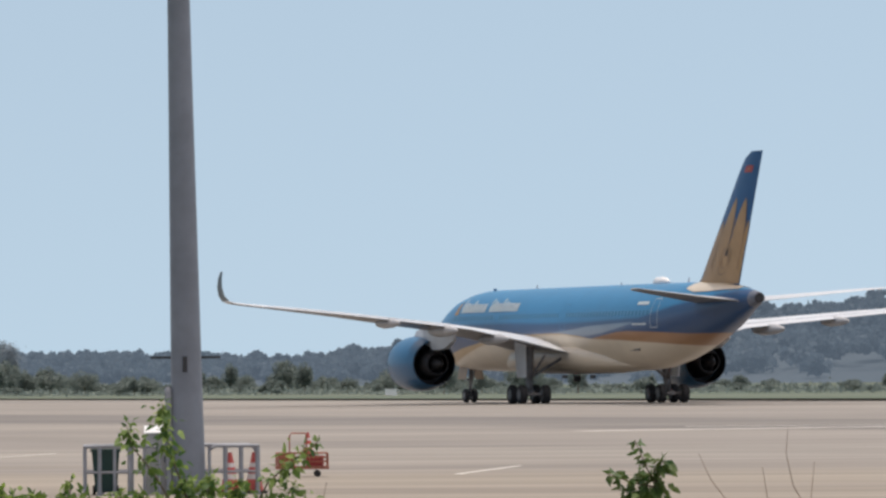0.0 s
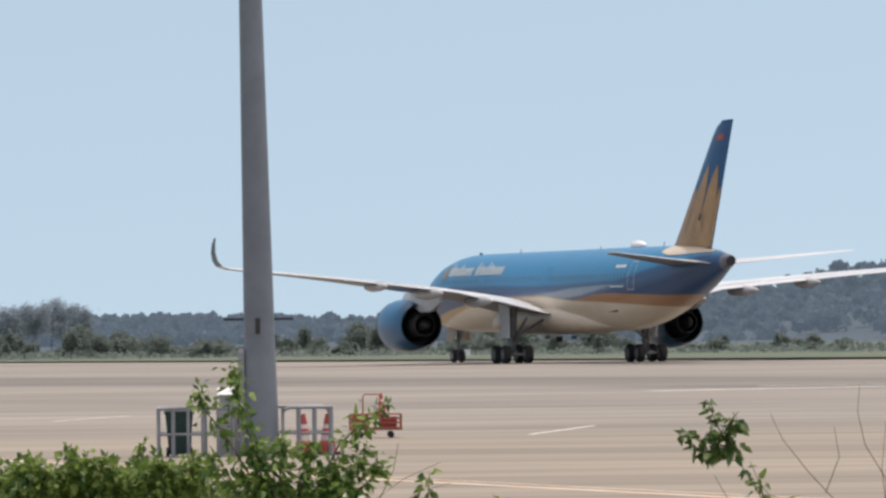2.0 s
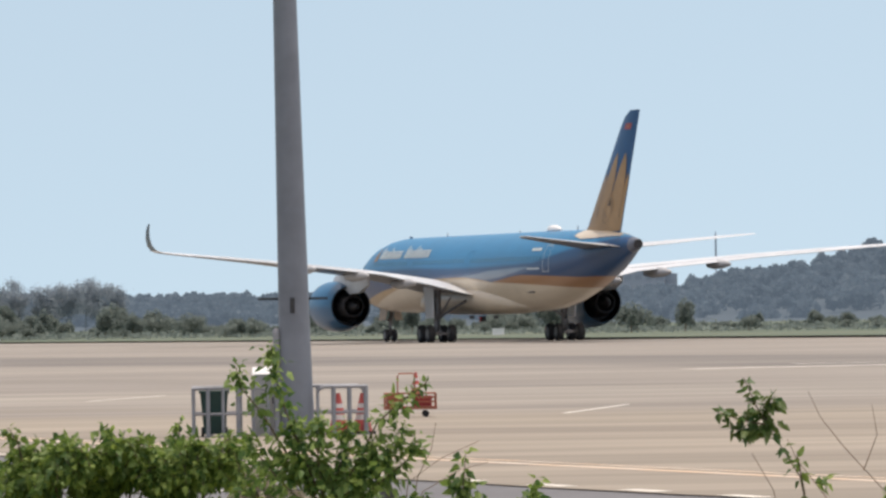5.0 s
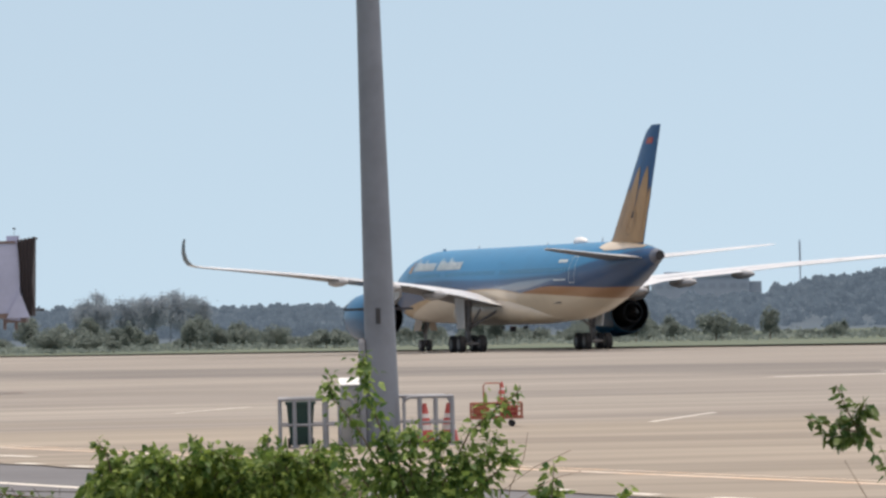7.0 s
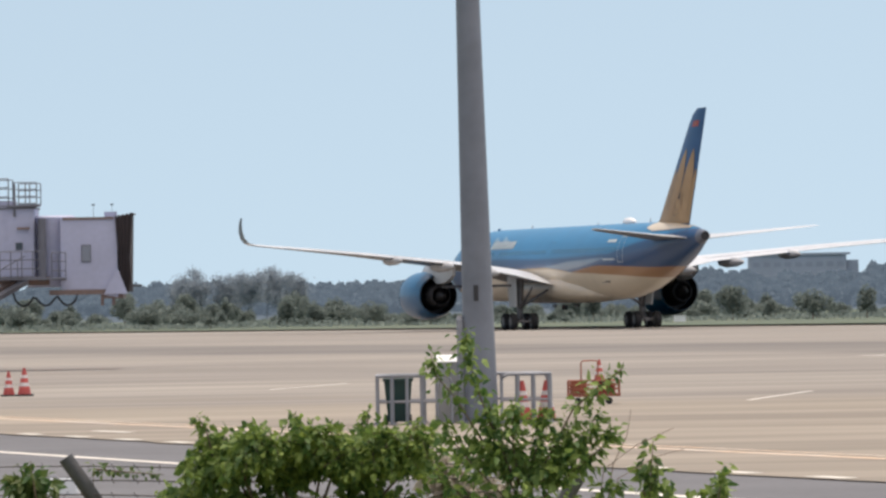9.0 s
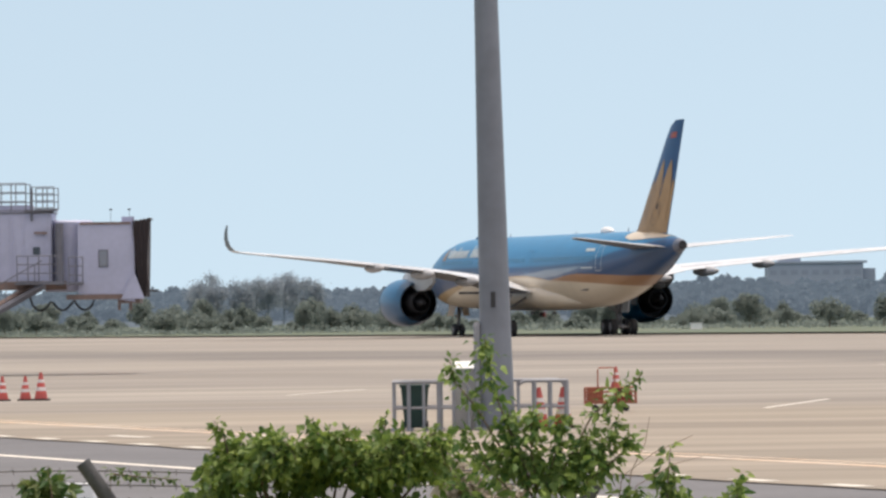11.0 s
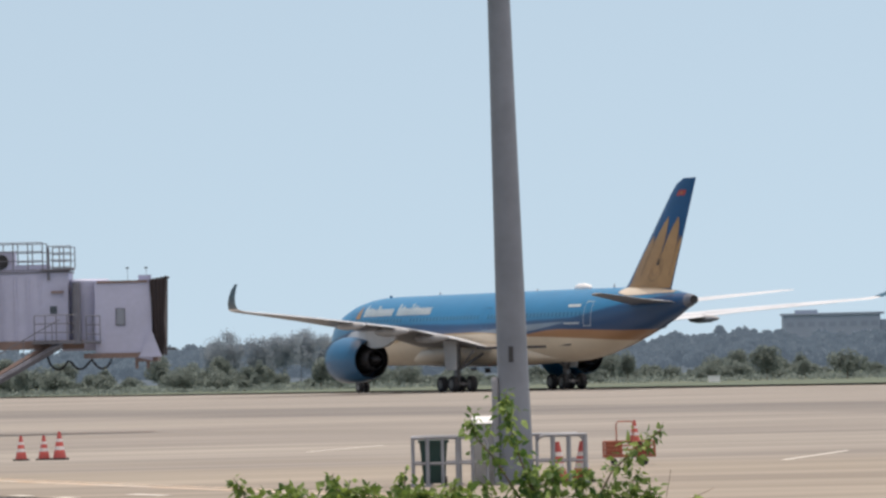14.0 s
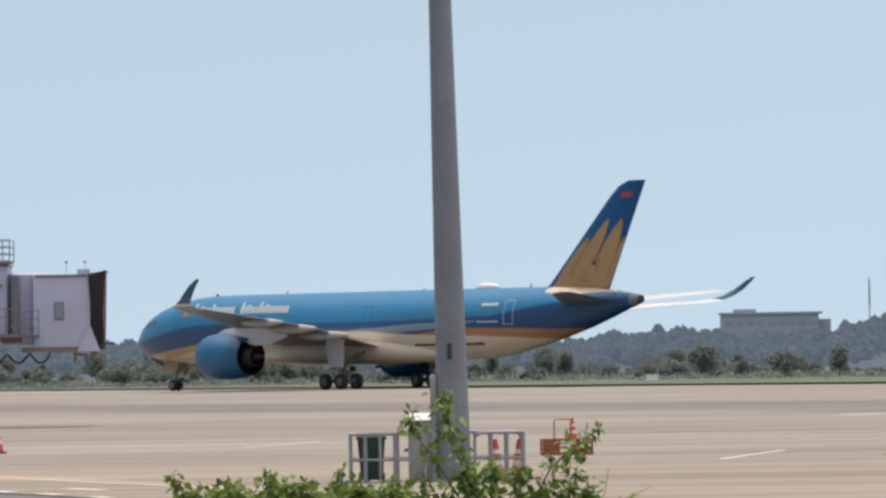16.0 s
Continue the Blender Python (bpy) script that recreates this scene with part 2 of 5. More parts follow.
def livery():
    """Fuselage paint: blue over gold over cream, parted along lines that follow the length of the hull."""
    m = bpy.data.materials.new("fuselage_livery")
    m.use_nodes = True
    n, l = m.node_tree.nodes, m.node_tree.links
    b = n["Principled BSDF"]
    b.inputs["Roughness"].default_value, b.inputs["Specular IOR Level"].default_value = 0.38, 0.4
    b.inputs["Coat Weight"].default_value, b.inputs["Coat Roughness"].default_value = 0.2, 0.12
    tc, sep = n.new("ShaderNodeTexCoord"), n.new("ShaderNodeSeparateXYZ")
    l.new(tc.outputs["Object"], sep.inputs["Vector"])

    def calc(op, a, c):
        node = n.new("ShaderNodeMath")
        node.operation = op
        for socket, value in zip(node.inputs, (a, c)):
            if isinstance(value, (int, float)):
                socket.default_value = value
            else:
                l.new(value, socket)
        return node.outputs[0]

    along = calc("DIVIDE", calc("SUBTRACT", 33.3, sep.outputs["X"]), 66.0)

    def line(stops):
        """Height along the hull, from (metres from the nose, height)."""
        ramp = n.new("ShaderNodeValToRGB")
        e = ramp.color_ramp.elements
        while len(e) < len(stops):
            e.new(0.5)
        for k, (a, z) in enumerate(stops):
            e[k].position, e[k].color = a / 66.0, (z / 10, z / 10, z / 10, 1)
        l.new(along, ramp.inputs["Fac"])
        return calc("MULTIPLY", ramp.outputs["Color"], 10.0)

    def over(z_line, soft=0.05):
        d = n.new("ShaderNodeMapRange")
        d.inputs["From Min"].default_value, d.inputs["From Max"].default_value = -soft, soft
        l.new(calc("SUBTRACT", sep.outputs["Z"], z_line), d.inputs["Value"])
        return d.outputs["Result"]

    def blend(fac, low, high):
        x = n.new("ShaderNodeMix")
        x.data_type = "RGBA"
        l.new(fac, x.inputs["Factor"])
        for key, c in (("A", low), ("B", high)):
            if isinstance(c, tuple):
                x.inputs[key].default_value = (*c, 1)
            else:
                l.new(c, x.inputs[key])
        return x.outputs["Result"]

    base = line([(0, 2.9), (4.4, 3.39), (11, 4.12), (18, 4.72), (26, 5.02), (34, 5.08), (37, 4.85), (39.6, 4.62), (45, 5.05), (47, 5.11), (51.6, 5.01), (56, 4.86), (66, 4.9)])
    nose_gold = line([(0, 2.4), (4.4, 2.75), (10, 3.5), (15, 4.2), (20, 4.68), (26, 4.88), (34, 4.94), (37, 4.72), (39.4, 4.6), (39.6, 9.0), (66, 9.0)])
    gold_low = line([(0, 9.0), (39.5, 9.0), (39.6, 4.6), (45.3, 4.49), (51, 4.27), (54.6, 4.08), (58, 3.9), (66, 3.9)])
    stripe_top = line([(0, 0.0), (30, 4.9), (32, 5.12), (36.4, 5.3), (39, 5.5), (46.5, 5.70), (48.4, 5.70), (48.6, 0.0), (66, 0.0)])
    stripe_low = line([(0, 9.0), (30, 5.1), (33, 5.06), (38.3, 4.82), (42, 5.0), (45.1, 5.32), (48.4, 5.68), (48.6, 9.0), (66, 9.0)])
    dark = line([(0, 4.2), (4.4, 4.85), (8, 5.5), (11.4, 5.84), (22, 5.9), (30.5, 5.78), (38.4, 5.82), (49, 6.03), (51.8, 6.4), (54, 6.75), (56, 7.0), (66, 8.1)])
    cream, gold = (0.60, 0.52, 0.405), (0.33, 0.175, 0.085)
    col = blend(over(nose_gold), cream, (0.40, 0.27, 0.13))
    col = blend(over(gold_low), col, gold)
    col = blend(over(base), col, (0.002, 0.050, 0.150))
    # pale streak: livery stripe with a reflection mixed into its colour
    pale = calc("MULTIPLY", over(stripe_low), calc("SUBTRACT", 1.0, over(stripe_top)))
    col = blend(pale, col, (0.15, 0.22, 0.30))
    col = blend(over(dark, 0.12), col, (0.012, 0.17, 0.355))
    noise_tex = n.new("ShaderNodeTexNoise")
    noise_tex.inputs["Scale"].default_value, noise_tex.inputs["Detail"].default_value = 0.5, 6
    l.new(tc.outputs["Object"], noise_tex.inputs["Vector"])
    dirt = n.new("ShaderNodeMapRange")
    dirt.inputs["To Min"].default_value, dirt.inputs["To Max"].default_value = 0.86, 1.12
    l.new(noise_tex.outputs["Fac"], dirt.inputs["Value"])
    hsv = n.new("ShaderNodeHueSaturation")
    l.new(dirt.outputs["Result"], hsv.inputs["Value"])
    l.new(col, hsv.inputs["Color"])
    l.new(hsv.outputs["Color"], b.inputs["Base Color"])
    return m


M_LIVERY = livery()


# ---- geometry helpers ----
class Shape:
    """Vertices and faces gathered from boxes, tubes and lofts."""

    def __init__(self):
        self.v, self.f = [], []

    def add(self, verts, faces):
        k = len(self.v)
        self.v += [tuple(p) for p in verts]
        self.f += [tuple(i + k for i in face) for face in faces]
        return self

    def box(self, x, y, z, sx, sy, sz, turn=0.0, bevel=0.0):
        """A box round its centre, turned about z, with chamfered upright edges."""
        c = min(bevel, sx / 3, sy / 3)
        hx, hy = sx / 2, sy / 2
        ring = [(-hx + c, -hy), (hx - c, -hy), (hx, -hy + c), (hx, hy - c), (hx - c, hy), (-hx + c, hy), (-hx, hy - c), (-hx, -hy + c)] \
            if c else [(-hx, -hy), (hx, -hy), (hx, hy), (-hx, hy)]
        ca, sa = math.cos(turn), math.sin(turn)
        ring = [(x + a * ca - b * sa, y + a * sa + b * ca) for a, b in ring]
        return self.loft([[(*p, z - sz / 2) for p in ring], [(*p, z + sz / 2) for p in ring]])

    def loft(self, rings, caps=True):
        n = len(rings[0])
        faces = [(r * n + i, r * n + (i + 1) % n, (r + 1) * n + (i + 1) % n, (r + 1) * n + i)
                 for r in range(len(rings) - 1) for i in range(n)]
        if caps:
            faces += [tuple(range(n))[::-1], tuple((len(rings) - 1) * n + i for i in range(n))]
        return self.add([p for ring in rings for p in ring], faces)

    def tube(self, points, radius, sides=8, end=None):
        """A round bar along points; the radius tapers to end."""
        pts = [Vector(p) for p in points]
        rings = []
        for k, p in enumerate(pts):
            way = (pts[min(k + 1, len(pts) - 1)] - pts[max(k - 1, 0)]).normalized()
            side = way.cross(Vector((0, 0, 1)) if abs(way.z) < 0.9 else Vector((1, 0, 0))).normalized()
            up = side.cross(way)
            r = radius if end is None else radius + (end - radius) * k / (len(pts) - 1)
            rings.append([p + r * (math.cos(a) * side + math.sin(a) * up) for a in (2 * math.pi * i / sides for i in range(sides))])
        return self.loft(rings)

    def turned(self, profile, centre, axis="x", sides=28, caps=True):
        """A body of revolution: profile of (place along the axis, radius)."""
        cx, cy, cz = centre
        rings = []
        for d, r in profile:
            ring = []
            for i in range(sides):
                a = 2 * math.pi * i / sides
                u, w = r * math.cos(a), r * math.sin(a)
                ring.append({"x": (cx + d, cy + u, cz + w), "y": (cx + u, cy + d, cz + w), "z": (cx + u, cy + w, cz + d)}[axis])
            rings.append(ring)
        return self.loft(rings, caps)

    def data(self, name, material, smooth=False):
        me = bpy.data.meshes.new(name)
        me.from_pydata(self.v, [], self.f)
        me.validate()
        bm = bmesh.new()
        bm.from_mesh(me)
        bmesh.ops.recalc_face_normals(bm, faces=bm.faces)
        bm.to_mesh(me)
        bm.free()
        me.materials.append(material)
        if smooth:
            me.polygons.foreach_set("use_smooth", [True] * len(me.polygons))
            me.set_sharp_from_angle(angle=radians(38))
        return me


def part(name, shape, material, parent, label="", smooth=False):
    ob = new(name, shape.data(name, material, smooth) if isinstance(shape, Shape) else shape)
    ob.parent = parent
    return tagged(ob, label=label)


def thing(name, label, category, place=(0, 0, 0), group="", kind="", turn=0):
    ob = new(name)
    ob.empty_display_size = 0.2
    ob.matrix_basis = pose(*place, 0, 0, turn)
    return tagged(ob, label, category, group, kind)


def whole(name, shape, material, label, category, kind="", group="", smooth=False):
    return tagged(new(name, shape.data(name, material, smooth)), label, category, group, kind)


# ---- ground, apron, road ----
whole("ground", Shape().add([(-4700, -300, -0.12), (4700, -300, -0.12), (4700, 4700, -0.12), (-4700, 4700, -0.12)], [(0, 1, 2, 3)]),
      M_GRASS, "flat dry green grassland reaching the horizon", "ground", "structure")

ROAD = Vector((0.326, -0.945, 0))        # the way the service road runs
ACROSS = Vector((0.945, 0.326, 0))       # from the road towards the apron


def strip(shape, off, width, start, end, z):
    """A painted or paved strip along the road, from start to end metres, off metres across."""
    a, b = ACROSS * (off - width / 2), ACROSS * (off + width / 2)
    ends = (ROAD * start, ROAD * end)
    top = [a + ends[0], b + ends[0], b + ends[1], a + ends[1]]
    return shape.add([(p.x, p.y, z) for p in top], [(0, 1, 2, 3)])


rng_edge = random.Random(3)


def slab(shape, pts, top, bottom):
    return shape.loft([[(x, y, bottom) for x, y in pts], [(x, y, top) for x, y in pts]])


near_a, near_b = ACROSS * 33.0 - ROAD * 420, ACROSS * 33.0 + ROAD * 330
whole("apron", slab(Shape(), [(near_a.x, near_a.y), (near_b.x, near_b.y), (520, -260), (520, -345), (340, -30), (53, 458), (-34, 606), (-330, 1109), (-700, 1109)], 0, -0.11),
      M_APRON, "pale sandy concrete apron with darker worn bands", "apron", "structure")
ragged = Shape()
steps = [-420, *range(-170, -50, 2), 330]
inner = [ACROSS * 33.0 + ROAD * s for s in steps]
outer = [ACROSS * (32.4 + rng_edge.uniform(-0.22, 0.22)) + ROAD * s for s in steps]
for k in range(len(steps) - 1):
    ragged.add([(p.x, p.y, 0) for p in (inner[k], outer[k], outer[k + 1], inner[k + 1])], [(0, 1, 2, 3)])
whole("apron_edge", ragged, M_APRON, "ragged pale edge of the concrete apron", "apron", "structure")
whole("road", strip(Shape(), 27.22, 11.64, -420, 330, -0.02), M_ASPHALT, "grey asphalt service road beside the apron", "road", "structure")
whole("verge", strip(Shape(), -10, 62.8, -260, 300, -0.05), M_VERGE, "rough grass verge beside the road", "verge", "structure")
whole("road_line", strip(Shape(), 28.5, 0.3, -420, 330, -0.014), M_WHITE_LINE, "worn white edge line on the road", "road marking", "structure")
whole("apron_line", strip(strip(Shape(), 36.95, 0.26, -300, 300, 0.005), 37.6, 0.13, -300, 300, 0.005), M_YELLOW_LINE,
      "faded orange boundary line on the apron", "road marking", "structure")
edge_marks = Shape()
for k in range(-60, 40):
    strip(edge_marks, 32.75, 0.3, k * 3.4, k * 3.4 + 1.3, 0.005)
whole("edge_marks", edge_marks, M_WHITE_LINE, "short white dashes along the apron edge", "road marking", "structure")


def stripe(a, b, width, material, label):
    a, b = Vector((*a, 0.006)), Vector((*b, 0.006))
    s = (b - a).normalized().cross(Vector((0, 0, 1))) * width / 2
    return whole("apron_stripe", Shape().add([a - s, a + s, b + s, b - s], [(0, 1, 2, 3)]), material, label, "road marking", "structure")


stripe((-4.14, 179.9), (-2.0, 190.8), 0.15, M_WHITE_LINE, "worn white lead-in stripe on the apron")
stripe((8.0, 147.1), (10.3, 159.1), 0.15, M_WHITE_LINE, "worn white lead-in stripe on the apron")
stripe((-6.45, 124.6), (-5.64, 122.4), 0.3, M_WHITE_LINE, "short white dash on the apron")
stripe((18.2, 246.5), (42, 262), 1.4, M_WHITE_LINE, "pale worn taxi stripe on the apron")
stripe((24.0, 262.0), (60.0, 268.0), 0.9, M_WHITE_LINE, "pale worn taxi stripe on the apron")
stripe((-40, 244.0), (-11.8, 250.8), 0.35, M_RED_LINE, "dark red stand boundary line on the apron")

# ---- far woods, hill, building, mast ----
rng = np.random.default_rng(4)


def leaf_cloud(name, centres, sizes, material, squash=0.9):
    """Many small flat leaf clumps at random angles, as one mesh."""
    n = len(centres)
    u = rng.normal(size=(n, 3))
    u /= np.linalg.norm(u, axis=1)[:, None]
    w = np.cross(u, rng.normal(size=(n, 3)))
    w /= np.linalg.norm(w, axis=1)[:, None]
    s = np.asarray(sizes)[:, None]
    corners = np.stack([centres - u * s, centres + w * s * squash, centres + u * s, centres - w * s * squash], 1).reshape(-1, 3)
    me = bpy.data.meshes.new(name)
    me.vertices.add(4 * n), me.loops.add(4 * n), me.polygons.add(n)
    me.vertices.foreach_set("co", corners.ravel())
    me.loops.foreach_set("vertex_index", np.arange(4 * n))
    me.polygons.foreach_set("loop_start", np.arange(0, 4 * n, 4))
    me.update(calc_edges=True)
    me.validate()
    me.materials.append(material)
    return me


def crown_points(n, centre, radii, lumps, spread=0.32):
    """Points in an uneven crown made of several lumps."""
    hubs = rng.normal(size=(lumps, 3))
    hubs = hubs / np.linalg.norm(hubs, axis=1)[:, None] * rng.uniform(0.25, 0.72, (lumps, 1))
    hubs[:, 2] = np.abs(hubs[:, 2]) * 1.1 - 0.25
    pick = rng.integers(0, lumps, n)
    d = rng.normal(size=(n, 3))
    d = d / np.linalg.norm(d, axis=1)[:, None] * rng.uniform(0.55, 1.0, (n, 1)) ** 0.5
    return np.asarray(centre) + (hubs[pick] + d * spread * rng.uniform(0.7, 1.3, (lumps, 1))[pick]) * np.asarray(radii)


RIDGE_X = (-140, -60, -50, -46, -40, -28, -20, -3, 20, 38, 50, 62, 72, 90, 100, 130, 160, 220)
RIDGE_Z = (8.5, 8.0, 7.5, 8.6, 7.8, 8.4, 8.2, 7.6, 7.2, 7.0, 8.6, 9.4, 8.2, 8.4, 10, 15, 19, 22)
hill = Shape()
hx = np.linspace(-320, 420, 60)
for row_y, share in ((1030, 0.0), (1180, 0.55), (1330, 1.0), (1600, 0.9)):
    hill.v += [(float(x), row_y, max(0.0, float(np.interp(x, RIDGE_X, RIDGE_Z)) - 5.5) * share - 0.2) for x in hx]
for r in range(3):
    hill.f += [(r * 60 + i, r * 60 + i + 1, (r + 1) * 60 + i + 1, (r + 1) * 60 + i) for i in range(59)]
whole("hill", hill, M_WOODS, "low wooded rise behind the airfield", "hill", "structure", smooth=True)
spots, sizes = [], []
for k in range(1300):
    tx, depth = rng.uniform(-130, 210), rng.uniform(0, 1) ** 0.6
    ty = 1040 + 290 * depth
    top = float(np.interp(tx, RIDGE_X, RIDGE_Z)) * (0.45 + 0.55 * depth) * rng.uniform(0.86, 1.06)
    r = rng.uniform(1.6, 3.4)
    pts = crown_points(120, (tx, ty, top - r * 0.95), (r * 1.25, r * 1.25, r), 7)
    spots.append(pts)
    sizes.append(rng.uniform(0.5, 1.0, len(pts)))
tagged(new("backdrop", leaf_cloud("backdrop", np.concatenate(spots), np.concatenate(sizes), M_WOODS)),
       "blue-green woodland along the horizon with painted haze", "backdrop", kind="structure")

hall = thing("far_hall", "long flat-roofed building above the woods, painted haze blue", "building", (108, 1700, 1.2))
s = Shape().box(-1.2, 0, 5.4, 26.4, 14, 13.2)
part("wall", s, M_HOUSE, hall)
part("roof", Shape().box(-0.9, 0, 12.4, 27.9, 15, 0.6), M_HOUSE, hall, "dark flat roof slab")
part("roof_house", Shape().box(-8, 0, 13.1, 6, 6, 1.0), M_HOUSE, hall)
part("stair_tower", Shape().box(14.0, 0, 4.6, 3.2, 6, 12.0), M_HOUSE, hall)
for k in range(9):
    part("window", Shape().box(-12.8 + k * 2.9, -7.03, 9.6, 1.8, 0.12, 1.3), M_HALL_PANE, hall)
mast = thing("radio_mast", "slim lattice radio mast above the woods, painted haze blue", "mast", (134.6, 1700, 0))
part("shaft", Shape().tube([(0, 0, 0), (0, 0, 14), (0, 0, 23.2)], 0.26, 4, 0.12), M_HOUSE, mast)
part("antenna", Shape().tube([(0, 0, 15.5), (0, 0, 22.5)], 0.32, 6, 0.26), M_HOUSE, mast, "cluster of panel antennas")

# ---- scrub and small trees beyond the apron ----
FAR_EDGE = lambda x: 548.0 - 1.70 * x       # noqa: E731


def scrub(height, width, n, lumps):
    """A bush with a short forked trunk and an uneven crown; the base is at the origin."""
    ob = thing("bush", "green scrub bush beyond the apron, paled with painted haze", "bush", group="bushes beyond the apron")
    t = Shape().tube([(0, 0, -0.15), (0.05, 0, height * 0.3), (0.1, 0.05, height * 0.62)], 0.09, 6, 0.03)
    for a in (0.4, 2.2, 4.1):
        t.tube([(0.04, 0, height * 0.2), (math.cos(a) * width * 0.25, math.sin(a) * width * 0.25, height * 0.55)], 0.05, 5, 0.02)
    part("trunk", t, M_BARK, ob)
    n *= 2
    pts = crown_points(n, (0, 0, height * 0.5), (width * 0.62, width * 0.62, height * 0.58), lumps, 0.36)
    pts[:, 2] = np.clip(pts[:, 2], 0.05, None)
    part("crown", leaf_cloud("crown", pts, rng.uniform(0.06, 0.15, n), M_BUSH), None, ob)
    return ob


kinds = [scrub(4.2, 3.4, 1300, 24), scrub(3.2, 3.8, 1100, 22), scrub(2.5, 3.8, 1000, 20), scrub(2.2, 2.8, 800, 16), scrub(3.8, 2.0, 900, 20)]
placed = [(-13.6, 715, 4, 1.12), (-4.4, 705, 1, 0.95), (-8.4, 720, 2, 1.1), (42.4, 650, 1, 1.1), (34.5, 660, 0, 0.95), (48.5, 655, 4, 1.0),
          (54, 640, 1, 0.6), (-22, 730, 4, 0.95), (-28, 725, 2, 1.2)]
for k in range(330):
    x = rng.uniform(-58, 92)
    placed.append((x, 690 - 0.75 * x * (x > 0) + rng.uniform(-12, 150), int(rng.choice([0, 1, 2, 2, 3, 3, 4])), rng.uniform(0.45, 1.05) * (0.55 if x > 50 else 1.15 if x < -28 else 0.95) * (0.5 if k % 5 < 2 else 1.0)))
for k, (x, y, kind, size) in enumerate(placed):
    base = kinds[kind]
    m = pose(x, y, -0.12, 0, 0, rng.uniform(0, 360))
    if k == kind and k < 5:
        base.matrix_basis = m
        base.scale = (size, size, size)
        continue
    ob = copy_thing(base, m)
    ob.scale = (size * rng.uniform(0.9, 1.3), size, size)
for base in kinds:
    if base.matrix_basis.translation.length < 1:
        base.matrix_basis = pose(rng.uniform(-50, 60), 760, -0.12)


def airy_tree(x, y, height):
    """A thin-leaved tree with many bare upright branches."""
    ob = thing("airy_tree", "thin-leaved tree with bare branches, painted haze grey", "tree", (x, y, -0.12), group="airy trees before the woods")
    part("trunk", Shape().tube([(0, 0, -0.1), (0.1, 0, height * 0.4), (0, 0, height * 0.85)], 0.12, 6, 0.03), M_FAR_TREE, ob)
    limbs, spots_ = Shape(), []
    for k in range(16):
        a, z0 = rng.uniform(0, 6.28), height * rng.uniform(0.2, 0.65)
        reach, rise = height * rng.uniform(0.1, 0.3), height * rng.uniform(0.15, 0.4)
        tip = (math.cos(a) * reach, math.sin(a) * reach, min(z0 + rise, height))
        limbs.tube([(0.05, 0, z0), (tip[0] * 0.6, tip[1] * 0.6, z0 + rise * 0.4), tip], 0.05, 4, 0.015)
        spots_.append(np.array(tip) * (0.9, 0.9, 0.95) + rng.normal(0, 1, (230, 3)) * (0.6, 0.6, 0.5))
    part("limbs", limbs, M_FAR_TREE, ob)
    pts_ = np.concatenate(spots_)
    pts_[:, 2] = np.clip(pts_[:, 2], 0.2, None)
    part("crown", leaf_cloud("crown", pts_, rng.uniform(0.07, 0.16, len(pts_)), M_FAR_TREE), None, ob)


for x, y, height in ((-29.6, 990, 6.9), (-28.0, 1005, 7.9), (-25.6, 985, 8.1), (-23.4, 1000, 8.3), (-21.2, 995, 8.2), (-18.8, 1010, 7.4), (-26.8, 1015, 7.6), (-35.8, 1000, 8.2), (-33.9, 990, 7.5), (-37.4, 1010, 7.2)):
    airy_tree(x, y, height)
n_low = 26000
lx = rng.uniform(-75, 110, n_low)
ly = 668 - 0.75 * lx * (lx > 0) + rng.uniform(0, 120, n_low) ** 1.0
lz = np.abs(rng.normal(0, 0.32, n_low)) * (0.4 + np.array([noise.noise((a * 0.09, b * 0.05, 0)) + 0.5 for a, b in zip(lx, ly)]).clip(0, 1.4)) - 0.05
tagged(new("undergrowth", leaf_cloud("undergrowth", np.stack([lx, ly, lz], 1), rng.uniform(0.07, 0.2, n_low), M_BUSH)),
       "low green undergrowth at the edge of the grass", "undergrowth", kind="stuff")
hut = thing("marker_hut", "small pale concrete box in the grass", "utility box", (27.9, 640, -0.12))
part("body", Shape().box(0, 0, 0.3, 1.2, 1.0, 0.6, bevel=0.05), M_WHITE, hut)
part("lid", Shape().box(0, 0, 0.63, 1.3, 1.15, 0.08), M_WHITE, hut, "pale lid")


# ---- floodlight mast with its guard rails ----
pole = thing("floodlight_mast", "tall tapered grey steel mast leaning a little", "light mast", (1.375, 125.3, 0))
LEAN = -0.0145
part("shaft", Shape().loft([[(LEAN * z + r * math.cos(2 * math.pi * i / 12), r * math.sin(2 * math.pi * i / 12), z) for i in range(12)]
                            for z, r in ((0.03, 0.36), (1.7, 0.325), (5, 0.285), (8.6, 0.243), (14, 0.19), (19, 0.15))]), M_POLE, pole, smooth=True)
part("base_plate", Shape().turned([(0.0, 0.5), (0.05, 0.5)], (0, 0, 0), "z", 20), M_STEEL, pole)
part("access_hatch", Shape().box(LEAN * 2.65 - 0.03, -0.315, 2.65, 0.10, 0.035, 0.32, bevel=0.02), M_DARK, pole, "dark oval access hatch")
part("cross_bar", Shape().box(-0.05, 0.30, 2.79, 1.42, 0.06, 0.05), M_DARK, pole, "thin dark cross bar")
part("conduit_box", Shape().box(-0.40, -0.05, 1.05, 0.15, 0.16, 2.1, bevel=0.03).turned([(0, 0.09), (0.06, 0.075), (0.10, 0.03)], (-0.40, -0.05, 2.1), "z", 12),
     M_STEEL, pole, "narrow grey cable duct with a rounded cap", True)
part("head_frame", Shape().box(LEAN * 19, 0, 19.05, 2.6, 0.5, 0.12), M_STEEL, pole)
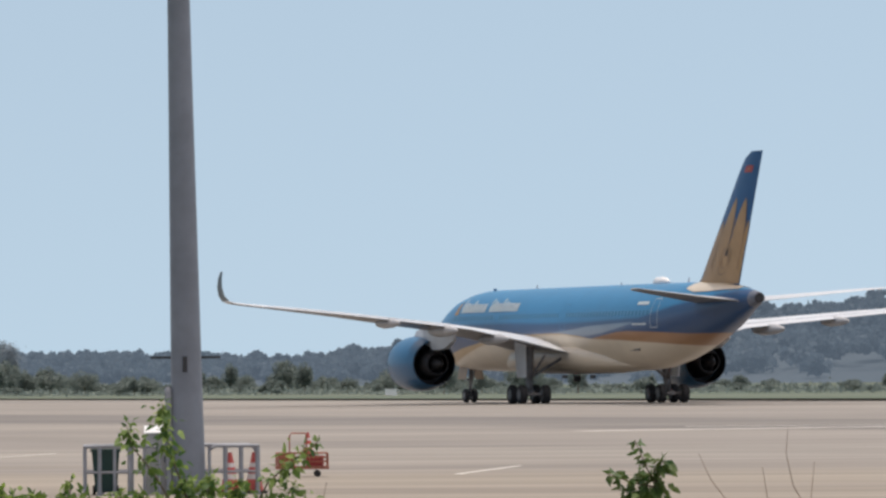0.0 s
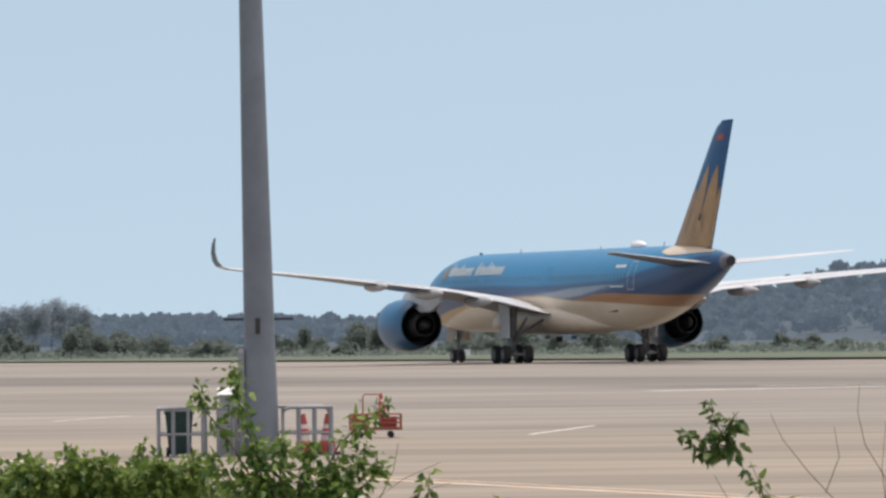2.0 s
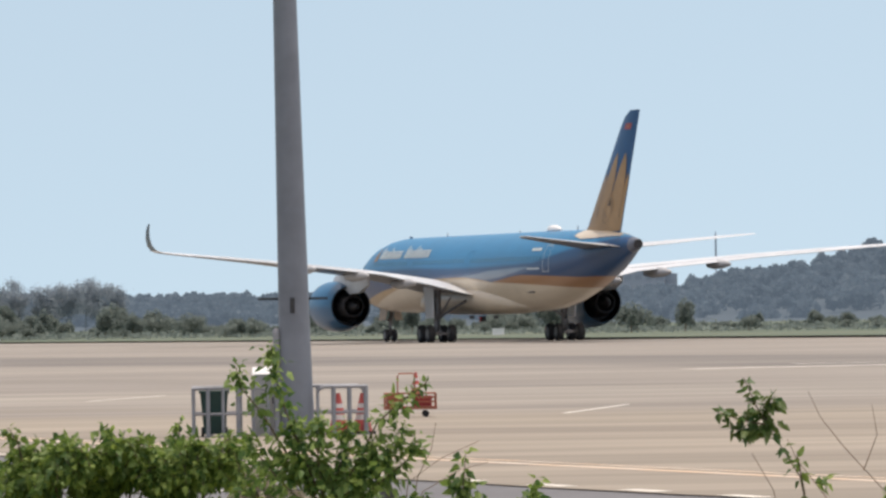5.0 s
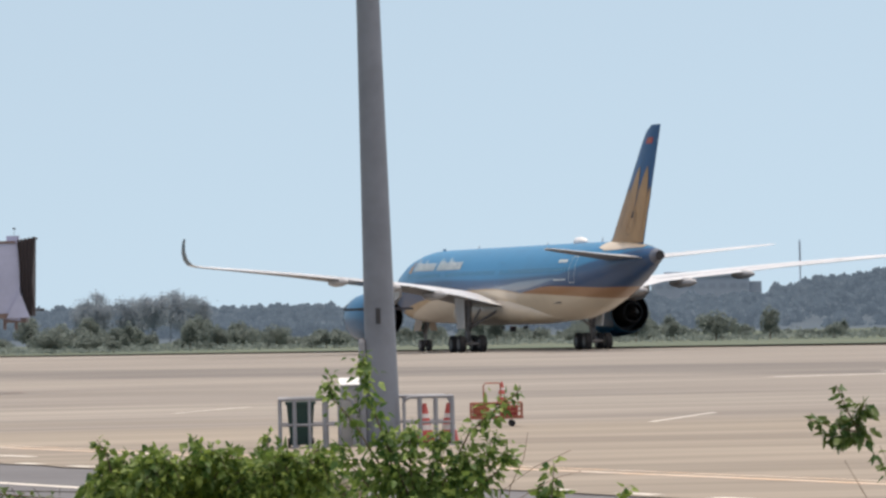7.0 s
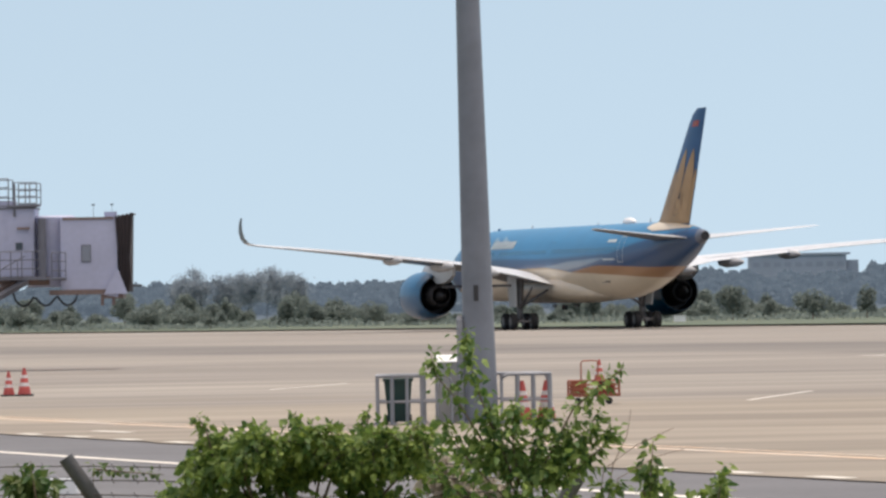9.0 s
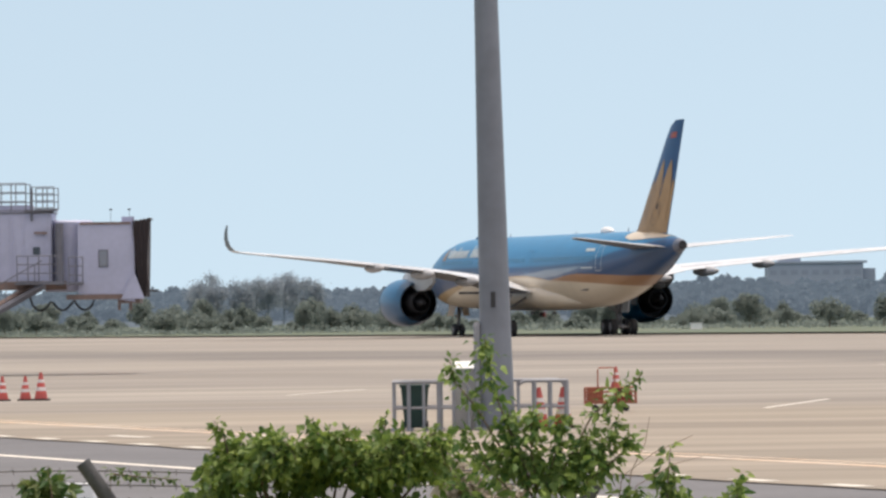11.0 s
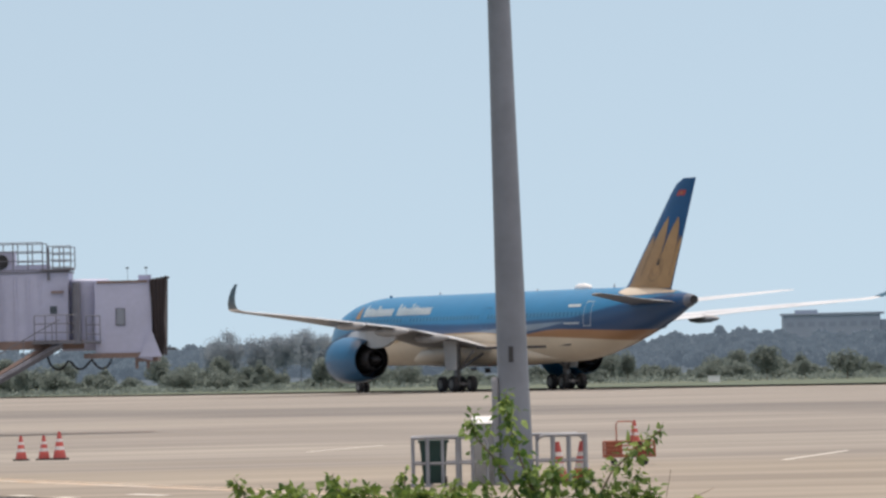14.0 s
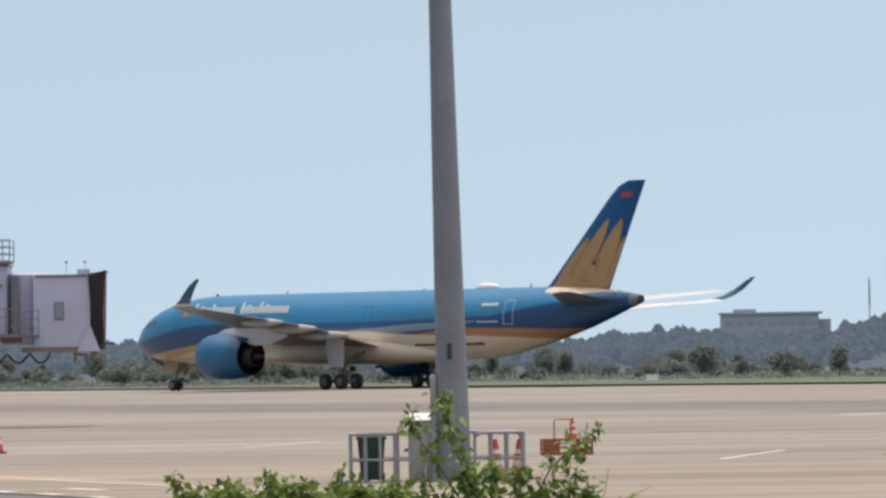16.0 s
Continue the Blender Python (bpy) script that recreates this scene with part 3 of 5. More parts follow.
for k in range(4):
    part("floodlight", Shape().box(LEAN * 19 - 0.99 + k * 0.66, -0.2, 19.35, 0.5, 0.3, 0.45, bevel=0.05), M_DARK, pole)


def guard_rail(x0, x1, y, label, arch):
    """A tubular guard rail with a rounded end, a middle rail, posts and foot plates."""
    ob = thing("guard_rail", label, "guard rail", (x0, y, 0), group="guard rails round the mast")
    w, r = x1 - x0, 0.028
    end = [(w - 0.14, 0, 0.99), (w - 0.05, 0, 0.95), (w, 0, 0.86), (w, 0, 0.02)] if arch > 0 else []
    start = [(0, 0, 0.02), (0, 0, 0.86), (0.05, 0, 0.95), (0.14, 0, 0.99)] if arch < 0 else []
    part("top_rail", Shape().tube(start + ([(-0.03, 0, 0.99)] if arch > 0 else []) + [(w / 2, 0, 0.99)] + ([(w + 0.03, 0, 0.99)] if arch < 0 else []) + end, 0.036, 10),
         M_STEEL, ob, smooth=True)
    part("middle_rail", Shape().tube([(0, 0, 0.47), (w, 0, 0.47)], r, 8), M_STEEL, ob, smooth=True)
    count = max(2, round(w / 0.33) + 1)
    for k in range(count):
        x = w * k / (count - 1)
        if (arch < 0 and k == 0) or (arch > 0 and k == count - 1):
            continue
        part("post", Shape().tube([(x, 0, 0.03), (x, 0, 0.97)], 0.042 if k % 2 else 0.034, 8), M_STEEL, ob, smooth=True)
        part("foot_plate", Shape().box(x, 0, 0.015, 0.16, 0.16, 0.03), M_STEEL, ob)
    return ob


guard_rail(-0.735, 0.78, 125.0, "grey tubular guard rail with a rounded end", 1)
guard_rail(1.79, 2.775, 125.0, "short grey tubular guard rail with a rounded end", -1)
guard_rail(-0.735, 2.775, 126.9, "long grey tubular guard rail behind the mast", 1)
side = thing("guard_rail", "grey tubular side guard rail", "guard rail", (-0.735, 125.0, 0), group="guard rails round the mast")
part("top_rail", Shape().tube([(0, 0.05, 0.985), (0, 1.85, 0.985)], 0.03, 8), M_STEEL, side)
part("middle_rail", Shape().tube([(0, 0.05, 0.47), (0, 1.85, 0.47)], 0.025, 8), M_STEEL, side)
part("post", Shape().tube([(0, 0.95, 0), (0, 0.95, 0.97)], 0.034, 8), M_STEEL, side)
copy_thing(side, pose(2.775, 125.0, 0))

cabinet = thing("electrical_cabinet", "grey metal electrical cabinet with a white sloping lid", "cabinet", (0.74, 125.9, 0))
part("plinth", Shape().box(0, 0, 0.06, 0.5, 0.42, 0.12), M_CABINET, cabinet)
part("body", Shape().box(0, 0, 0.69, 0.46, 0.40, 1.16, bevel=0.02), M_CABINET, cabinet)
part("door", Shape().box(0, -0.21, 0.69, 0.40, 0.02, 1.06), M_CABINET, cabinet)
part("handle", Shape().box(0.15, -0.23, 0.72, 0.025, 0.03, 0.13), M_DARK, cabinet)
part("lid", Shape().loft([[(-0.27, -0.25, 1.25), (0.27, -0.25, 1.25), (0.27, 0.25, 1.30), (-0.27, 0.25, 1.30)],
                          [(-0.26, -0.24, 1.27), (0.26, -0.24, 1.27), (0.26, 0.24, 1.40), (-0.26, 0.24, 1.40)]]), M_WHITE, cabinet, "white sloping lid")

wheelie = thing("wheelie_bin", "dark green plastic wheelie bin with lid shut", "bin", (-0.31, 125.55, 0))
part("tub", Shape().loft([[(sx * w, sy * d, z) for sx, sy in ((-1, -1), (1, -1), (1, 1), (-1, 1))]
                          for z, w, d in ((0.06, 0.21, 0.24), (0.5, 0.25, 0.28), (0.9, 0.285, 0.33))]), M_BIN, wheelie)
part("rim", Shape().box(0, 0, 0.91, 0.62, 0.70, 0.05, bevel=0.04), M_BIN, wheelie)
part("lid", Shape().loft([[(-0.31, -0.36, 0.94), (0.31, -0.36, 0.94), (0.31, 0.38, 0.94), (-0.31, 0.38, 0.94)],
                          [(-0.27, -0.30, 0.99), (0.27, -0.30, 0.99), (0.27, 0.30, 1.02), (-0.27, 0.30, 1.02)]]), M_BIN, wheelie)
part("handle", Shape().tube([(-0.26, 0.42, 0.95), (0.26, 0.42, 0.95)], 0.02, 8), M_BIN, wheelie)
for x in (-0.24, 0.24):
    part("wheel", Shape().turned([(-0.03, 0.1), (0.03, 0.1)], (x, 0.27, 0.1), "x", 14), M_BLACK, wheelie)


def cone(x, y, size, label="orange traffic cone with two white bands"):
    ob = thing("traffic_cone", label, "traffic cone", (x, y, 0), group="traffic cones on the apron")
    part("base", Shape().box(0, 0, 0.025, 0.48, 0.48, 0.05, bevel=0.05), M_BLACK, ob, "black rubber base")
    rad = lambda z: 0.18 - 0.145 * (z - 0.05) / 0.70      # noqa: E731
    for name, lo, hi, mat in (("lower_body", 0.05, 0.26, M_ORANGE), ("white_band", 0.26, 0.36, M_REFLECT), ("middle_body", 0.36, 0.48, M_ORANGE),
                              ("white_band", 0.48, 0.56, M_REFLECT), ("tip", 0.56, 0.75, M_ORANGE)):
        part(name, Shape().turned([(lo, rad(lo)), (hi, rad(hi))], (0, 0, 0), "z", 16), mat, ob, smooth=True)
    ob.scale = (size, size, size)
    return ob


cone(-11.10, 176.0, 1.08)
cone(-11.56, 176.2, 0.95)
cone(-12.20, 176.0, 0.95)
cone(2.23, 126.2, 1.12, "tall orange traffic cone behind the guard rail")
cone(2.72, 126.2, 1.12, "tall orange traffic cone behind the guard rail")

# red trolley with a cone standing on it
cart = thing("equipment_trolley", "orange-red steel equipment trolley on small wheels", "trolley", (4.26, 145.4, 0))
part("deck", Shape().box(0, 0, 0.22, 1.25, 0.7, 0.07, bevel=0.02), M_RUST, cart)
for x in (-0.6, 0.6):
    for y in (-0.28, 0.28):
        part("wheel", Shape().turned([(-0.03, 0.08), (0.03, 0.08)], (x * 0.6, y * 0.8, 0.08), "y", 14), M_BLACK, cart)
        part("post", Shape().tube([(x, y * 1.15, 0.2), (x, y * 1.15, 0.56)], 0.022, 6), M_RUST, cart)
for z in (0.36, 0.46, 0.56):
    for y in (-0.322, 0.322):
        part("rail", Shape().tube([(-0.6, y, z), (0.6, y, z)], 0.018, 6), M_RUST, cart)
part("push_handle", Shape().tube([(-0.3, -0.3, 0.37), (-0.3, -0.3, 0.98), (-0.26, -0.3, 1.03), (0.06, -0.3, 1.03), (0.1, -0.3, 0.98), (0.1, -0.3, 0.37)], 0.02, 6), M_RUST, cart)
part("crate", Shape().box(-0.36, 0.02, 0.42, 0.4, 0.42, 0.32, bevel=0.03), M_RUST, cart, "rust-orange steel crate")
part("motor_box", Shape().box(0.3, 0.02, 0.38, 0.42, 0.40, 0.24, bevel=0.03), M_RED, cart, "red box")
top_cone = cone(4.50, 145.42, 0.74, "orange traffic cone standing on the trolley")
top_cone.matrix_basis = pose(4.40, 145.42, 0.5) @ Matrix.Scale(0.74, 4)

# ---- passenger boarding bridge; x runs along it towards its cab ----
bridge = thing("boarding_bridge", "white passenger boarding bridge with a brown canvas canopy", "boarding bridge", (-11.4, 247.0, 0))
part("tunnel", Shape().box(-10.75, 1.6, 5.14, 14.2, 3.0, 2.72, bevel=0.06), M_BRIDGE, bridge, "white ribbed outer tunnel")
for k in range(26):
    part("rib", Shape().box(-17.3 + k * 0.5, 0.08, 5.14, 0.07, 0.06, 2.6), M_BRIDGE, bridge)
part("roof_edge", Shape().box(-10.75, 1.6, 6.53, 14.3, 3.1, 0.07), M_BRIDGE_GREY, bridge)
part("under_beam", Shape().box(-10.4, 0.2, 3.60, 14.6, 0.3, 0.34), M_BRIDGE_TRIM, bridge, "rusty brown lower beam")
part("under_beam", Shape().box(-10.4, 2.7, 3.66, 14.6, 0.3, 0.22), M_BRIDGE_TRIM, bridge, "rusty brown lower beam")
part("rotunda", Shape().turned([(3.35, 0.95), (3.4, 1.0), (6.15, 1.0), (6.22, 0.9)], (-3.05, 1.4, 0), "z", 22), M_BRIDGE, bridge, "rounded white turning joint", True)
part("joint_seal", Shape().box(-3.36, 0.12, 4.85, 0.3, 0.7, 2.5, bevel=0.08), M_BRIDGE_GREY, bridge, "grey sliding seal")
cab = part("cab", Shape().loft([[(x, y, z0 - (0.22 if x > -0.5 else 0) * (z0 < 4)) for x, z0 in ((-2.62, 3.26), (-0.35, 3.12), (-0.35, 6.02), (-2.62, 6.10))] for y in (0.0, 2.9)]),
           M_BRIDGE, bridge, "white panelled cab")
part("cab_window", Shape().box(-1.60, -0.012, 4.66, 0.38, 0.04, 0.70), M_BRIDGE_GREY, cab, "grey window frame")
part("window_pane", Shape().box(-1.60, -0.035, 4.66, 0.30, 0.03, 0.60), M_PANE, cab)
part("roof_trim", Shape().box(-1.5, 0.0, 6.07, 2.05, 0.08, 0.1), M_BRIDGE_TRIM, cab)
part("floor_beam", Shape().box(-1.75, 0.1, 3.12, 2.7, 0.3, 0.2), M_BRIDGE_TRIM, cab, "brown floor beam")
part("floor_beam", Shape().box(-0.6, 1.4, 2.95, 0.9, 2.6, 0.2), M_BRIDGE_TRIM, cab, "brown floor beam")
for x in (-1.0, -0.55):
    part("bumper_foot", Shape().box(x, 0.4, 2.72, 0.12, 0.14, 0.3), M_BRIDGE_TRIM, cab)
part("cab_skirt", Shape().loft([[(-0.9, -0.13, 3.03), (0.04, -0.13, 3.03), (-0.36, -0.13, 4.1)], [(-0.9, -0.02, 3.03), (0.04, -0.02, 3.03), (-0.36, -0.02, 4.1)]]), M_BRIDGE, cab)
part("vent_box", Shape().box(-0.62, 0.6, 6.18, 0.5, 0.5, 0.3), M_BRIDGE, cab)
for x in (-1.3, -0.55):
    part("roof_lamp", Shape().tube([(x, 0.4, 6.1), (x, 0.4, 6.58)], 0.008, 5).box(x, 0.35, 6.62, 0.12, 0.12, 0.06), M_DARK, cab)
folds = []
for k in range(9):
    u = k / 8
    out = 0.0 if k % 2 else 0.07
    folds.append([((-0.42 + 0.62 * u) if z > 4 else (-0.22 + 0.34 * u), y, z) for y, z in ((-0.04 - out, 3.1 + 0.15 * (1 - u)), (2.94 + out, 3.1), (2.94 + out, 6.1 + 0.1 * u + out), (-0.04 - out, 6.1 + 0.1 * u + out))])
part("canopy", Shape().loft(folds), M_BELLOWS, bridge, "folded dark brown canvas canopy")
part("canopy_bow", Shape().tube([(0.2, -0.06, 3.1), (0.12, -0.06, 4.5), (0.24, -0.06, 6.24), (0.24, 2.96, 6.24)], 0.04, 6), M_BELLOWS, bridge)
part("bumper_arm", Shape().tube([(0.15, 0.2, 3.35), (0.5, 0.2, 3.33)], 0.04, 6).box(0.52, 0.2, 3.34, 0.16, 0.16, 0.1), M_DARK, bridge)


def cage(x0, x1, z0, z1, y, posts, parent):
    """A small railing of thin tube."""
    for k in range(posts):
        x = x0 + (x1 - x0) * k / (posts - 1)
        part("railing_post", Shape().tube([(x, y, z0), (x, y, z1)], 0.025, 6), M_BRIDGE_GREY, parent)
    for u in (0.02, 0.35, 0.68, 1.0):
        part("railing_bar", Shape().tube([(x0, y, z0 + (z1 - z0) * u), (x1, y, z0 + (z1 - z0) * u)], 0.022, 6), M_BRIDGE_GREY, parent)


for y in (0.1, 2.9):
    cage(-9.4, -4.68, 6.6, 7.72, y, 9, bridge)
    cage(-4.45, -3.55, 6.7, 7.56, y, 3, bridge)
part("platform", Shape().box(-4.1, 0.5, 6.62, 1.3, 1.2, 0.08), M_BRIDGE_GREY, bridge)
part("ladder", Shape().tube([(-4.45, 0.05, 6.2), (-4.45, 0.05, 7.5)], 0.06, 6), M_BRIDGE_GREY, bridge)
unit = part("cooling_unit", Shape().box(-6.4, 1.2, 6.98, 1.15, 0.8, 0.86, bevel=0.04), M_BRIDGE, bridge, "white roof cooling unit")
part("fan", Shape().turned([(-0.02, 0.3), (0.02, 0.3)], (-6.4, 0.79, 6.98), "y", 18), M_DARK, unit)
part("roof_duct", Shape().box(-5.2, 1.3, 6.7, 1.5, 0.9, 0.3, bevel=0.05), M_BRIDGE, bridge)
part("service_door", Shape().box(-4.55, 0.09, 4.85, 1.1, 0.03, 2.1), M_BRIDGE, bridge)
part("door_window", Shape().box(-4.28, 0.06, 5.0, 0.28, 0.04, 0.3), M_GLASS, bridge)
part("door_lamp", Shape().box(-4.1, 0.0, 5.72, 0.5, 0.12, 0.08), M_BRIDGE_TRIM, bridge)
part("balcony_floor", Shape().box(-3.75, -0.5, 3.68, 2.7, 1.1, 0.08), M_BRIDGE_GREY, bridge)
cage(-5.0, -3.25, 3.72, 4.78, -1.0, 5, bridge)
cage(-2.95, -2.4, 3.6, 4.72, -0.6, 3, bridge)
part("stair_stringer", Shape().tube([(-3.9, -0.9, 3.62), (-7.15, -0.9, 1.85), (-10.5, -0.9, 0.0)], 0.15, 4), M_BRIDGE_GREY, bridge, "grey steel stair side")
part("stair_stringer", Shape().tube([(-4.4, -0.2, 3.62), (-7.5, -0.2, 1.85), (-10.8, -0.2, 0.0)], 0.13, 4), M_BRIDGE_TRIM, bridge)
for k in range(16):
    part("stair_tread", Shape().box(-4.3 - k * 0.41, -0.55, 3.45 - k * 0.222, 0.3, 0.75, 0.04), M_BRIDGE_GREY, bridge)
part("stair_handrail", Shape().tube([(-4.0, -0.95, 4.6), (-7.2, -0.95, 2.85), (-10.5, -0.95, 1.0)], 0.025, 6), M_BRIDGE_GREY, bridge)
for k in range(6):
    part("stair_post", Shape().tube([(-4.3 - k * 1.15, -0.95, 3.4 - k * 0.628), (-4.3 - k * 1.15, -0.95, 4.42 - k * 0.628)], 0.02, 6), M_BRIDGE_GREY, bridge)
part("lift_column", Shape().box(-7.05, -0.15, 4.3, 0.42, 0.4, 8.3, bevel=0.05), M_BRIDGE_GREY, bridge, "tall grey lift column")
part("lift_column", Shape().box(-7.05, 3.4, 4.3, 0.42, 0.4, 8.3, bevel=0.05), M_BRIDGE_GREY, bridge, "tall grey lift column")
part("beacon_lamp", Shape().turned([(8.45, 0.13), (8.8, 0.13), (8.9, 0.05)], (-7.0, -0.15, 0), "z", 12), M_DARK, bridge)
part("drive_bogie", Shape().box(-7.5, 1.6, 0.62, 0.9, 4.2, 0.4), M_BRIDGE_GREY, bridge)
for y in (-0.2, 3.4):
    part("drive_wheel", Shape().turned([(-0.2, 0.5), (-0.18, 0.55), (0.18, 0.55), (0.2, 0.5)], (-7.6, y, 0.55), "y", 20), M_TYRE, bridge)
part("hanging_cable", Shape().tube([(-4.6 + k * 0.12, 0.3, 3.2 - (0.72 if k in (0, 22) else 0) * 0 - 0.45 * abs(math.sin(k * math.pi / 7.4)) ** 0.8 - (0.15 if 0 < k < 22 else 0)) for k in range(23)], 0.05, 6),
     M_BLACK, bridge, "looped black cables")
part("terminal_column", Shape().box(-17.2, 1.6, 1.9, 0.9, 0.9, 3.8, bevel=0.1), M_BRIDGE_GREY, bridge)

# ---- barbed-wire fence and hedge near the camera ----
fence = thing("barbed_wire_fence", "rusty barbed wire on slanted concrete-grey posts", "fence", (0, 52.8, 0))
for x in (-6.4, -2.52, 1.10):
    lean = 0.48 if x < 0 else -0.29
    part("post", Shape().tube([(x, 0, -0.08), (x, 0, 0.56)], 0.09, 8), M_ARM, fence)
    part("slanted_arm", Shape().tube([(x, 0, 0.50), (x - lean, -0.04, 1.22 if x < 0 else 0.98)], 0.068, 10), M_ARM, fence, "dark grey slanted arm", True)
for k, (z, sag) in enumerate(((1.19, 0.03), (1.07, 0.024), (0.95, 0.04))):
    pts = [(-6.8 + i * 0.2, -0.04 * k, z - 0.0024 * i - sag * math.sin(i * 0.17) ** 2) for i in range(40)]
    wire = part("wire", Shape().tube(pts, 0.0056, 5), M_WIRE, fence, "dull barbed wire strand")
    barb = Shape()
    for i in range(1, 39):
        a, (x, y, zz) = i * 1.3, pts[i]
        barb.tube([(x - 0.024 * math.cos(a), y, zz - 0.028), (x + 0.024 * math.cos(a), y, zz + 0.028)], 0.0036, 3)
    tagged(part("barbs", barb, M_WIRE, wire), kind="stuff")


def leaf_mesh(name, base, way, length, material):
    """Pointed leaves folded along the midrib, each at its own place and direction, as one mesh."""
    n = len(base)
    way = way / np.linalg.norm(way, axis=1)[:, None]
    side = np.cross(way, rng.normal(size=(n, 3)) * 0.8 + (0, 0, 1.0))
    side /= np.linalg.norm(side, axis=1)[:, None]
    up = np.cross(side, way)
    L = np.asarray(length)[:, None]
    W = L * rng.uniform(0.22, 0.36, (n, 1))
    droop = rng.uniform(0.05, 0.22, (n, 1))
    pts = np.stack([base, base + way * L * 0.30 + side * W + up * W * 0.35, base + way * L * 0.30 - side * W + up * W * 0.35, base + way * L * 0.36,
                    base + way * L * 0.68 + side * W * 0.62 - up * L * droop * 0.3, base + way * L * 0.68 - side * W * 0.62 - up * L * droop * 0.3,
                    base + way * L - up * L * droop], 1).reshape(-1, 3)
    tri = np.array([(0, 3, 1), (0, 2, 3), (1, 3, 4), (2, 5, 3), (3, 6, 4), (3, 5, 6)])
    faces = (tri[None] + (np.arange(n) * 7)[:, None, None]).reshape(-1, 3)
    me = bpy.data.meshes.new(name)
    me.from_pydata(pts.tolist(), [], faces.tolist())
    me.materials.append(material)
    return me


EYE = np.array((0, 0, EYE_HEIGHT))


def shrub(name, label, category, blobs, shoots, material, leaf=(0.036, 0.075), density=1.5, stems=6, reach=1.0):
    """A shrub: stems from the ground, a leafy body of uneven lumps (centre, radii, leaves) and long leafy shoots (points, leaves).
    reach: how many times as far from the eye as written, and as large."""
    out_by = lambda p: tuple(EYE + (np.array(p) - EYE) * reach)      # noqa: E731
    blobs = [(out_by(c), tuple(np.array(r) * reach), n) for c, r, n in blobs]
    shoots = [([out_by(p) for p in points], n, spread * reach) for points, n, spread in shoots]
    leaf = (leaf[0] * reach, leaf[1] * reach)
    cx = float(np.mean([b[0][0] for b in blobs] or [s[0][0][0] for s in shoots]))
    cy = float(np.mean([b[0][1] for b in blobs] or [s[0][0][1] for s in shoots]))
    ob = thing(name, label, category, (cx, cy, 0))
    off = np.array((cx, cy, 0))
    for k in range(stems):
        b = blobs[k % len(blobs)][0] if blobs else shoots[k % len(shoots)][0][0]
        top = np.array(b) - off + rng.normal(0, 0.05, 3)
        x0 = (rng.uniform(-0.25, 0.25), rng.uniform(-0.1, 0.1), -0.06)
        top[2] *= 0.86
        part("stem", Shape().tube([x0, (top * (0.5, 0.5, 0.5)) + (rng.normal(0, 0.05), 0, 0), top], 0.018 * reach, 6, 0.006 * reach), M_BARK, ob)
    base, way, size = [], [], []
    for centre, radii, count in blobs:
        n = int(count * density)
        pts = crown_points(n, np.array(centre) - off, radii, max(5, n // 70), 0.38)
        d = pts - (np.array(centre) - off)
        base.append(pts), way.append(d / np.asarray(radii) * 0.5 + rng.normal(0, 0.45, (n, 3)) + (0, -0.25, -0.4)), size.append(rng.uniform(*leaf, n))
    for points, count, spread in shoots:
        p = np.array(points) - off
        part("shoot", Shape().tube([tuple(q) for q in p], 0.005 * reach, 5, 0.0015 * reach), M_BARK, ob)
        count = round(count * 1.45 * density)
        u = rng.uniform(0.0, 1, count) * (len(p) - 1)
        k = np.minimum(u.astype(int), len(p) - 2)
        at = p[k] + (p[k + 1] - p[k]) * (u - k)[:, None]
        taper = (1.15 - u / (len(p) - 1) * 0.75)[:, None]
        out = rng.normal(0, 1, (count, 3))
        base.append(at + out * spread * taper * rng.uniform(0, 1, (count, 1))), way.append(out + (0, -0.2, -0.7)), size.append(rng.uniform(*leaf, count) * (0.6 + 0.4 * taper[:, 0]))
    if base:
        part("leaves", leaf_mesh("leaves", np.concatenate(base), np.concatenate(way), np.concatenate(size), material), None, ob)
    return ob


shrub("hedge", "bright green leafy hedge with uneven top and trailing shoots", "hedge",
      [((-1.04, 26.0, 1.62), (0.2, 0.3, 0.2), 300), ((-0.86, 26.0, 1.80), (0.13, 0.3, 0.16), 220), ((-0.74, 26.0, 1.86), (0.16, 0.3, 0.17), 300), ((-0.56, 26.0, 1.80), (0.16, 0.3, 0.17), 300), ((-0.40, 26.0, 1.85), (0.15, 0.3, 0.17), 300),
       ((-0.24, 26.0, 1.80), (0.15, 0.3, 0.18), 300), ((-0.07, 26.0, 1.85), (0.16, 0.3, 0.19), 320), ((-0.76, 26.1, 1.58), (0.4, 0.35, 0.3), 560), ((-0.24, 26.1, 1.58), (0.46, 0.35, 0.3), 620)],
      [([(-0.85, 25.9, 1.85), (-0.88, 25.9, 1.98), (-0.92, 25.9, 2.04)], 16, 0.03), ([(-0.5, 25.9, 1.9), (-0.52, 25.9, 1.98), (-0.5, 25.9, 2.05)], 12, 0.03),
       ([(-0.22, 25.9, 1.9), (-0.2, 25.9, 2.0), (-0.2, 25.9, 2.05)], 12, 0.03)]
      + [([(x, 25.85, 1.86), (x + d * 0.5, 25.72, 1.93 + rise), (x + d, 25.65, 1.92 + rise), (x + d * 1.6, 25.6, 1.84 + rise)], 26, 0.035)
         for x, d, rise in zip(rng.uniform(-0.76, 0.05, 26), rng.normal(0.02, 0.09, 26), rng.uniform(-0.06, 0.07, 26))],
      M_LEAF, leaf=(0.024, 0.066), density=2.5, stems=14, reach=2.0)
